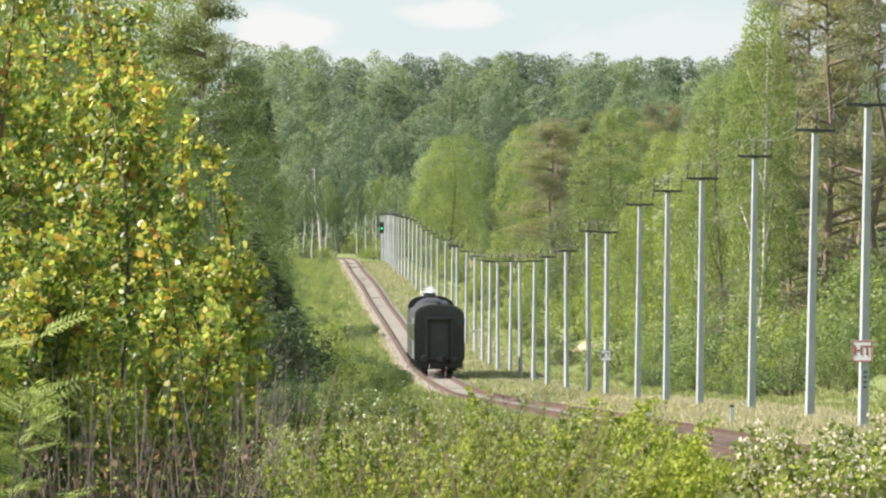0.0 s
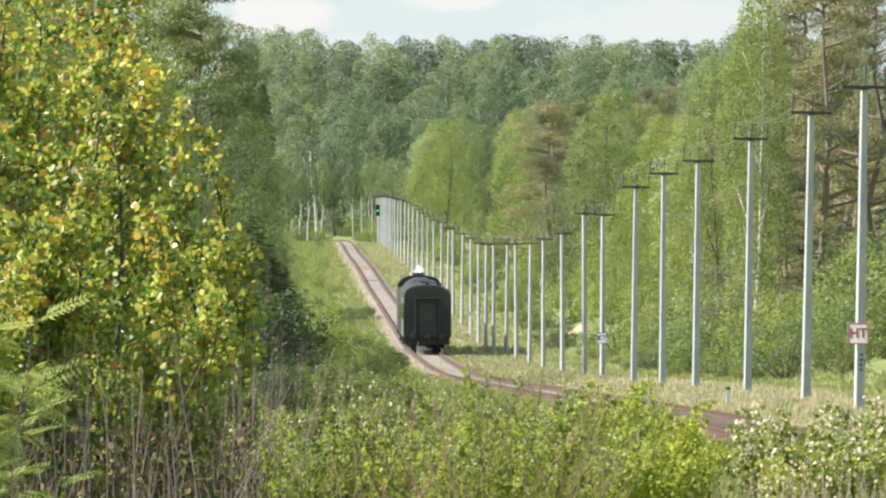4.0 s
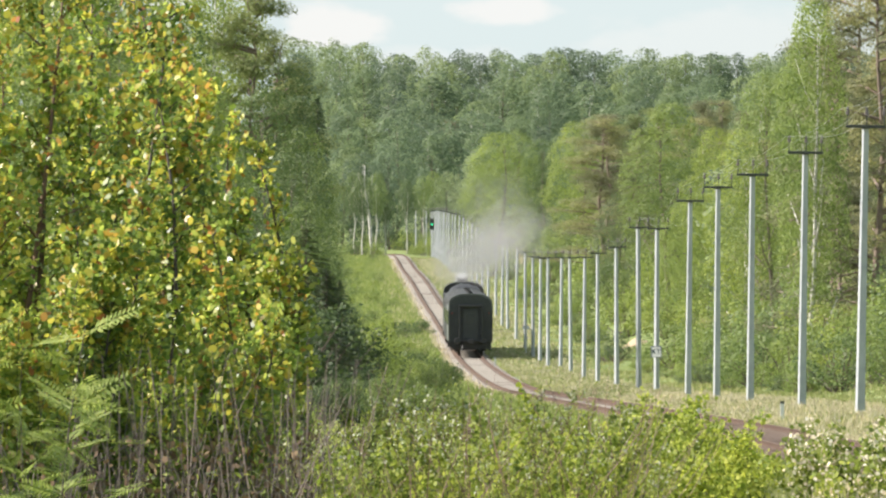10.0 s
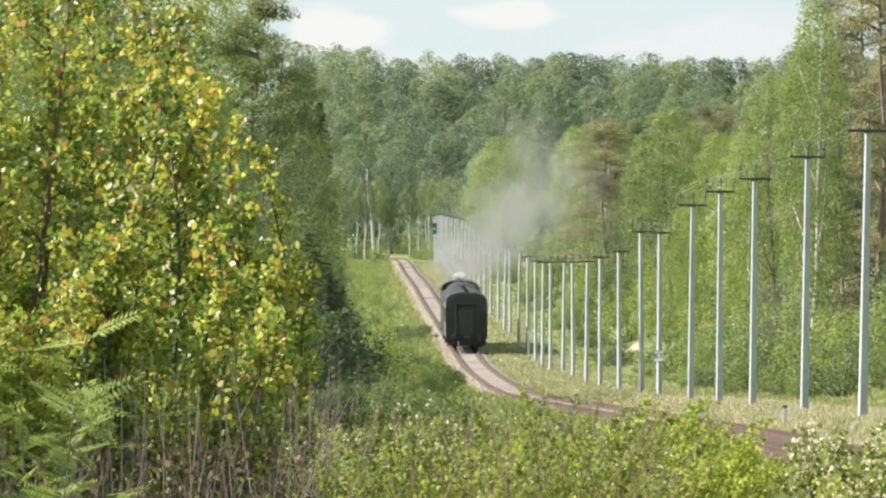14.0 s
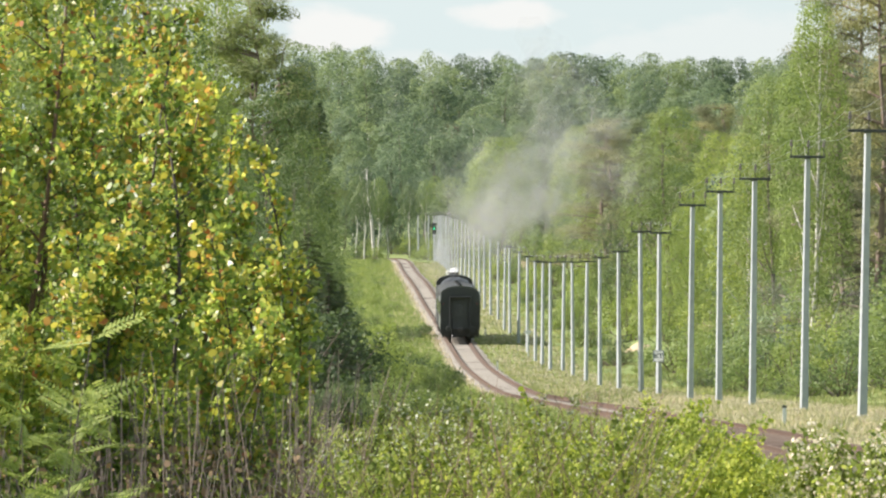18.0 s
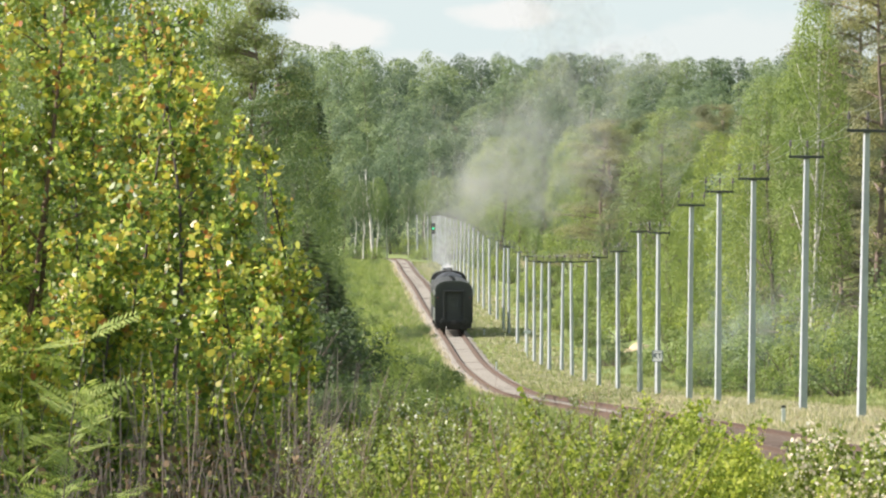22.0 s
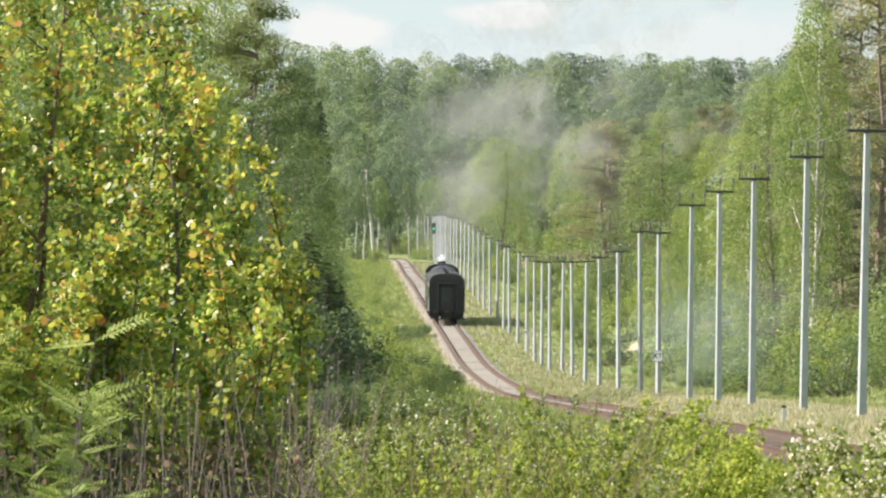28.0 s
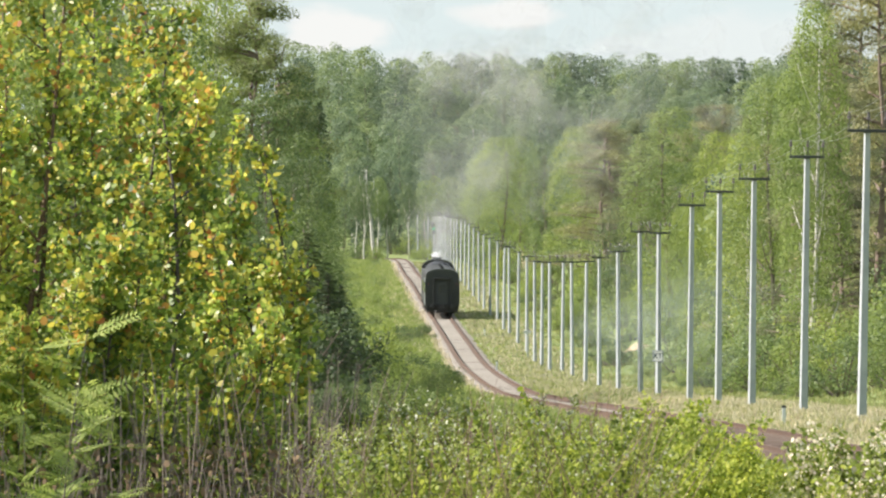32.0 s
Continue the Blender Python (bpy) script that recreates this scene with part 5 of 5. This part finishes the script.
    for sx in (-1, 1):
        for i in range(9):
            bm = bmesh.new()
            box(bm, 0.03, 1.25, 0.95, sx * 1.53, 3.2 + i * 2.2, 2.15, 0.01)
            w = part("window", bm, M["coach_glass"], c)
            bm = bmesh.new()
            for dz in (2.1, 3.1):
                box(bm, 0.04, 1.35, 0.05, sx * 1.535, 3.2 + i * 2.2, dz, 0.01)
            part("window_frame", bm, M["coach_roof"], w)
        for y in (1.2, COACH - 1.2):
            bm = bmesh.new()
            box(bm, 0.03, 0.85, 2.1, sx * 1.53, y, 1.12, 0.01)
            part("side_door", bm, M["coach_end"], c)
            bm = bmesh.new()
            for k in range(3):
                box(bm, 0.3, 0.8, 0.04, sx * 1.36, y, 0.4 + k * 0.25)
            part("step", bm, M["black_iron"], c)
    bm = bmesh.new()
    box(bm, 2.5, 7.0, 0.5, 0, 12, 0.5, 0.05)
    box(bm, 2.2, COACH - 0.5, 0.22, 0, COACH / 2, 0.84, 0.03)
    part("underframe", bm, M["black_iron"], c)
    for y in (0.75, COACH - 0.75):
        bm = bmesh.new()
        box(bm, 2.86, 0.9, 0.55, 0, y, 0.5, 0.04)
        part("step_well", bm, M["black_iron"], c, "sooty step well and brake gear")
    for sx in (-1, 1):
        bm = bmesh.new()
        rod(bm, (sx * 0.55, 0.1, 0.95), (sx * 0.62, -0.25, 0.35), 0.035, 0.03, 6)
        part("brake_hose", bm, M["black_iron"], c)
    for y in (3.6, COACH - 3.6):
        bogie(c, y)
    return c


def build_tender():
    t = thing("locomotive_tender", "black coal tender behind the steam engine", "tender")
    bm = bmesh.new()
    box(bm, 3.05, 8.6, 2.9, 0, 4.5, 1.1, 0.08)
    part("tank", bm, M["black_iron"], t)
    bm = bmesh.new()
    bmesh.ops.create_icosphere(bm, subdivisions=3, radius=1, matrix=Matrix.Translation((0, 4.6, 3.95)) @ Matrix.Diagonal((1.2, 3.4, 0.75, 1)))
    for v in bm.verts:
        v.co += Vector((0, 0, 0.16)) * noise.noise(v.co * 3)
    part("coal", bm, M["black_iron"], t, "heap of coal")
    for y in (2.2, 6.8):
        bogie(t, y)
    return t


def build_engine():
    e = thing("steam_locomotive", "black steam locomotive pulling the coaches", "locomotive")
    bm = bmesh.new()
    rod(bm, (0, 3.0, 3.05), (0, 12.4, 3.05), 1.05, 0.98, 24)
    part("boiler", bm, M["black_iron"], e)
    bm = bmesh.new()
    rod(bm, (0, 12.4, 3.05), (0, 13.9, 3.05), 1.05, 1.05, 24)
    part("smokebox", bm, M["black_iron"], e)
    bm = bmesh.new()
    extrude(bm, section(3.05, 1.3, 3.85, 4.82), 0.2, 3.0)
    cab = part("cab", bm, M["black_iron"], e)
    bm = bmesh.new()
    for dx in (-0.8, 0.8):
        box(bm, 0.5, 0.03, 0.6, dx, 0.18, 2.6, 0.02)
    part("cab_window", bm, M["coach_glass"], cab)
    bm = bmesh.new()
    rod(bm, (0, 13.1, 3.9), (0, 13.1, 4.95), 0.34, 0.42, 16)
    part("chimney", bm, M["black_iron"], e)
    for y in (6.0, 9.2):
        bm = bmesh.new()
        rod(bm, (0, y, 3.9), (0, y, 4.7), 0.42, 0.36, 16)
        part("dome", bm, M["black_iron"], e)
    bm = bmesh.new()
    box(bm, 2.7, 13.6, 0.16, 0, 7.1, 1.45, 0.02)
    box(bm, 1.9, 13.2, 0.5, 0, 7.1, 0.95, 0.03)
    part("frame", bm, M["black_iron"], e)
    big = wheel_mesh(0.66)
    for y in (3.4, 5.0, 6.6, 8.2, 9.8):
        part("driving_wheelset", big, None, e, m=pose(0, y, 0))
    part("wheelset", WHEEL, None, e, m=pose(0, 12.8, 0))
    for sx in (-1, 1):
        bm = bmesh.new()
        rod(bm, (sx * 1.12, 11.6, 0.95), (sx * 1.12, 13.3, 0.95), 0.36, 0.36, 14)
        part("cylinder", bm, M["black_iron"], e)
        bm = bmesh.new()
        box(bm, 0.08, 6.6, 0.12, sx * 0.98, 6.6, 0.5, 0.02)
        part("coupling_rod", bm, M["steel_dark"], e)
    bm = bmesh.new()
    box(bm, 2.9, 0.14, 0.5, 0, 14.2, 0.9, 0.03)
    part("buffer_beam", bm, M["sign_red"], e)
    return e


coach_a = build_coach("passenger coach with sooty dark end and black roof", "coach_side", "coach_dark")
coach_b = build_coach("dark passenger coach with sooty black roof", "coach_dark", "coach_dark")
tender = build_tender()
engine = build_engine()
TRAIN = [(coach_a, 0.0, COACH), (coach_b, 25.0, COACH), (tender, 50.2, 9.0), (engine, 59.6, 14.0)]
STACK = 59.6 + 13.1


def on_track(y, length):
    """The pose of a vehicle whose rear end stands at y."""
    a = Vector((track_x(y), y, track_z(y)))
    b = Vector((track_x(y + length), y + length, track_z(y + length)))
    d = b - a
    return pose(*a, math.degrees(math.atan2(d.z, d.y)), 0, math.degrees(-math.atan2(d.x, d.y)))


# ---------------------------------------------------------------- smoke and steam


def make_puff(name, label, seed, radius, count, flake, mat, group, category="smoke"):
    """A cloudlet of thin veils, thicker in the middle, rigid in itself."""
    rng = np.random.default_rng(seed)
    p = rng.normal(0, 0.42, (count, 3))
    r = np.linalg.norm(p, axis=1)[:, None]
    p = np.where(r > 1, p / r * rng.random((count, 1)), p) * radius
    me = leaf_mesh(name, p, rng.normal(0, 1, (count, 3)) + np.array((0, -0.8, 0)), flake, mat, "round", rng, 0.3)
    return tagged(new(name, me), label, category, group)


PUFFS = [make_puff("smoke_puff", "thin grey cloudlet of engine smoke", 400 + k, 2.5, 13, 1.5, M["smoke"], "engine smoke") for k in range(3)]
WISPS = [make_puff("smoke_wisp", "faint grey wisp of engine smoke", 410 + k, 4.6, 7, 3.2, M["smoke_thin"], "engine smoke") for k in range(3)]
smoke_puffs = PUFFS + [copy_thing(PUFFS[k % 3], Matrix()) for k in range(60)]
smoke_wisps = WISPS + [copy_thing(WISPS[k % 3], Matrix()) for k in range(69)]
STEAM = [make_puff("steam_puff", "small white cloudlet of steam", 420 + k, 0.42, 60, 0.12, M["steam"], "engine steam", "steam") for k in range(2)]
steam_puffs = STEAM + [copy_thing(STEAM[k % 2], Matrix()) for k in range(10)]
HAZES = [make_puff("smoke_haze", "faint bluish drift of old smoke", 440, 3.4, 34, 1.3, M["haze"], "drifting haze")]
haze_puffs = HAZES + [copy_thing(HAZES[0], Matrix()) for k in range(4)]


def motions():
    steps = list(range(0, 33))
    for ob, back, length in TRAIN:
        walk(ob, [(t, on_track(FIRST + back + SPEED * t, length)) for t in steps])
    rng = random.Random(77)
    # dense smoke in two bursts, thin smoke all along
    births = [(ob, 5.6 + 8.8 * (i / 46) if i < 46 else 14.6 + 8.0 * (i - 46) / 11 if i < 57 else 28.4 + 3.4 * (i - 57) / 6) for i, ob in enumerate(smoke_puffs)]
    births += [(ob, 6.0 + 25.8 * i / len(smoke_wisps)) for i, ob in enumerate(smoke_wisps)]
    for ob, born in births:
        turn = rng.uniform(0, 360)
        hide = (0.0, 30 + rng.uniform(0, 16), -5.5)
        rise, drift = rng.uniform(0.4, 1.2), min(max(rng.gauss(1.75 if born < 14.5 else 0.7, 0.8), -0.1), 3.6)
        ceiling = rng.uniform(3.5, 8.5) if born < 14.5 else rng.uniform(5.0, 10.5)
        side, away = rng.gauss(0, 0.10), rng.gauss(0, 0.5)

        stray = (max(rng.gauss(0.12, 0.36), -0.35), rng.gauss(0, 1.2), max(min(rng.gauss(0.75, 0.4), 1.7), 0.1) * (1.0 if ob in smoke_puffs else 0.45))

        def inside(t):
            y = FIRST + SPEED * t + hide[1]
            return pose(track_x(y) + hide[0], y, track_z(y) + hide[2], 0, 0, turn)
        rows = [(t, inside(t)) for t in np.arange(0, born - 0.35, 2.0)] + [(born - 0.3, inside(born - 0.3))]
        yc = FIRST + SPEED * born + STACK
        c = Vector((track_x(yc), yc, track_z(yc) + 5.3))
        rows.append((born, pose(*c, 0, 0, turn)))
        for a in (0.5, 1.2, 2.5, 4, 6, 9, 12, 16, 20, 25, 30):
            t = born + a
            if t > 32.4 and rows[-1][0] >= 32:
                break
            up = ceiling * (1 - math.exp(-a * rise / 3.6)) + 0.10 * min(a, 10) * rise
            right = drift * (3.6 if born < 14.5 else 2.6) * (1 - math.exp(-a / 6.5)) * (1 - 0.6 * math.exp(-a / 2)) + side * a
            q = c + Vector((right, away * a + 3.0 * (1 - math.exp(-a)), up))
            q += Vector(stray) * max(a - 5.0, 0)
            rows.append((t, pose(*q, 6 * a * rise, 3 * a * drift, turn + 5 * a)))
        walk(ob, rows)
    # white steam at the chimney, riding along
    for i, ob in enumerate(steam_puffs[:5]):
        rows = []
        for k in range(65):
            t = k * 0.5
            y = FIRST + SPEED * t + STACK + 0.3 * i
            sway = math.sin(t * 2.1 + i * 1.7)
            rows.append((t, pose(track_x(y) - 0.05 + 0.18 * sway, y, track_z(y) + 4.65 + 0.13 * i + 0.15 * math.cos(t * 1.7 + i), 0, 0, 40 * t % 80)))
        walk(ob, rows)
    # steam from the cylinder drains, left behind beside the rails
    for i, ob in enumerate(steam_puffs[5:]):
        t0 = 4.9 + 0.32 * i
        rows = []
        for t in np.arange(0, t0, 1.0):
            y = FIRST + SPEED * t + 53.0 + i * 0.4
            rows.append((t, pose(track_x(y), y, track_z(y) + 2.3)))
        for a, dx, dz in ((0, -1.0, 0.9), (0.4, -1.75, 0.75), (1.2, -2.1, 0.6), (2.0, -2.5, 0.4), (3.0, -5.5, -0.1), (4.5, -9.0, -0.7)):
            y = FIRST + SPEED * (t0 + a) + 71.0 - 2.0 * a * a
            rows.append((t0 + a, pose(track_x(y) + dx, y, track_z(y) + dz)))
        rows.append((32.0, pose(track_x(y) - 9.0, y, track_z(y) - 0.7)))
        walk(ob, rows)
    # saplings and shoots swaying in the wind
    swaying = [o for o in scene.objects if o.parent is None and o.name.split(".")[0] in ("aspen_sapling", "rowan_sapling")]
    for i, ob in enumerate(swaying):
        base, wide = ob.matrix_basis.copy(), 0.9 if ob.name.startswith("rowan") else 0.4
        rows = []
        for k in range(81):
            t = k * 0.4
            gust = 0.5 + 0.5 * math.sin(t * 0.55 + i * 0.2)
            rows.append((t, base @ pose(0, 0, 0, wide * 0.5 * gust * math.sin(2.1 * t + i), wide * gust * (0.6 + math.sin(2.9 * t + 1.3 * i)), 0)))
        walk(ob, rows)
    # old smoke drifting low behind the poles
    for i, ob in enumerate(haze_puffs):
        x, y = 25.0 - 0.6 * i, 640.0 + 26 * i
        rows = [(t, pose(x - 0.30 * t - 0.0045 * t * t + 0.4 * math.sin(i + t / 9), y + 1.5 * t, ground_z(11, y) + 1.2 + 0.8 * (i % 2) + 0.05 * t, 0, 0, 2 * t)) for t in (0, 6, 12, 18, 25, 32)]
        walk(ob, rows)


motions()
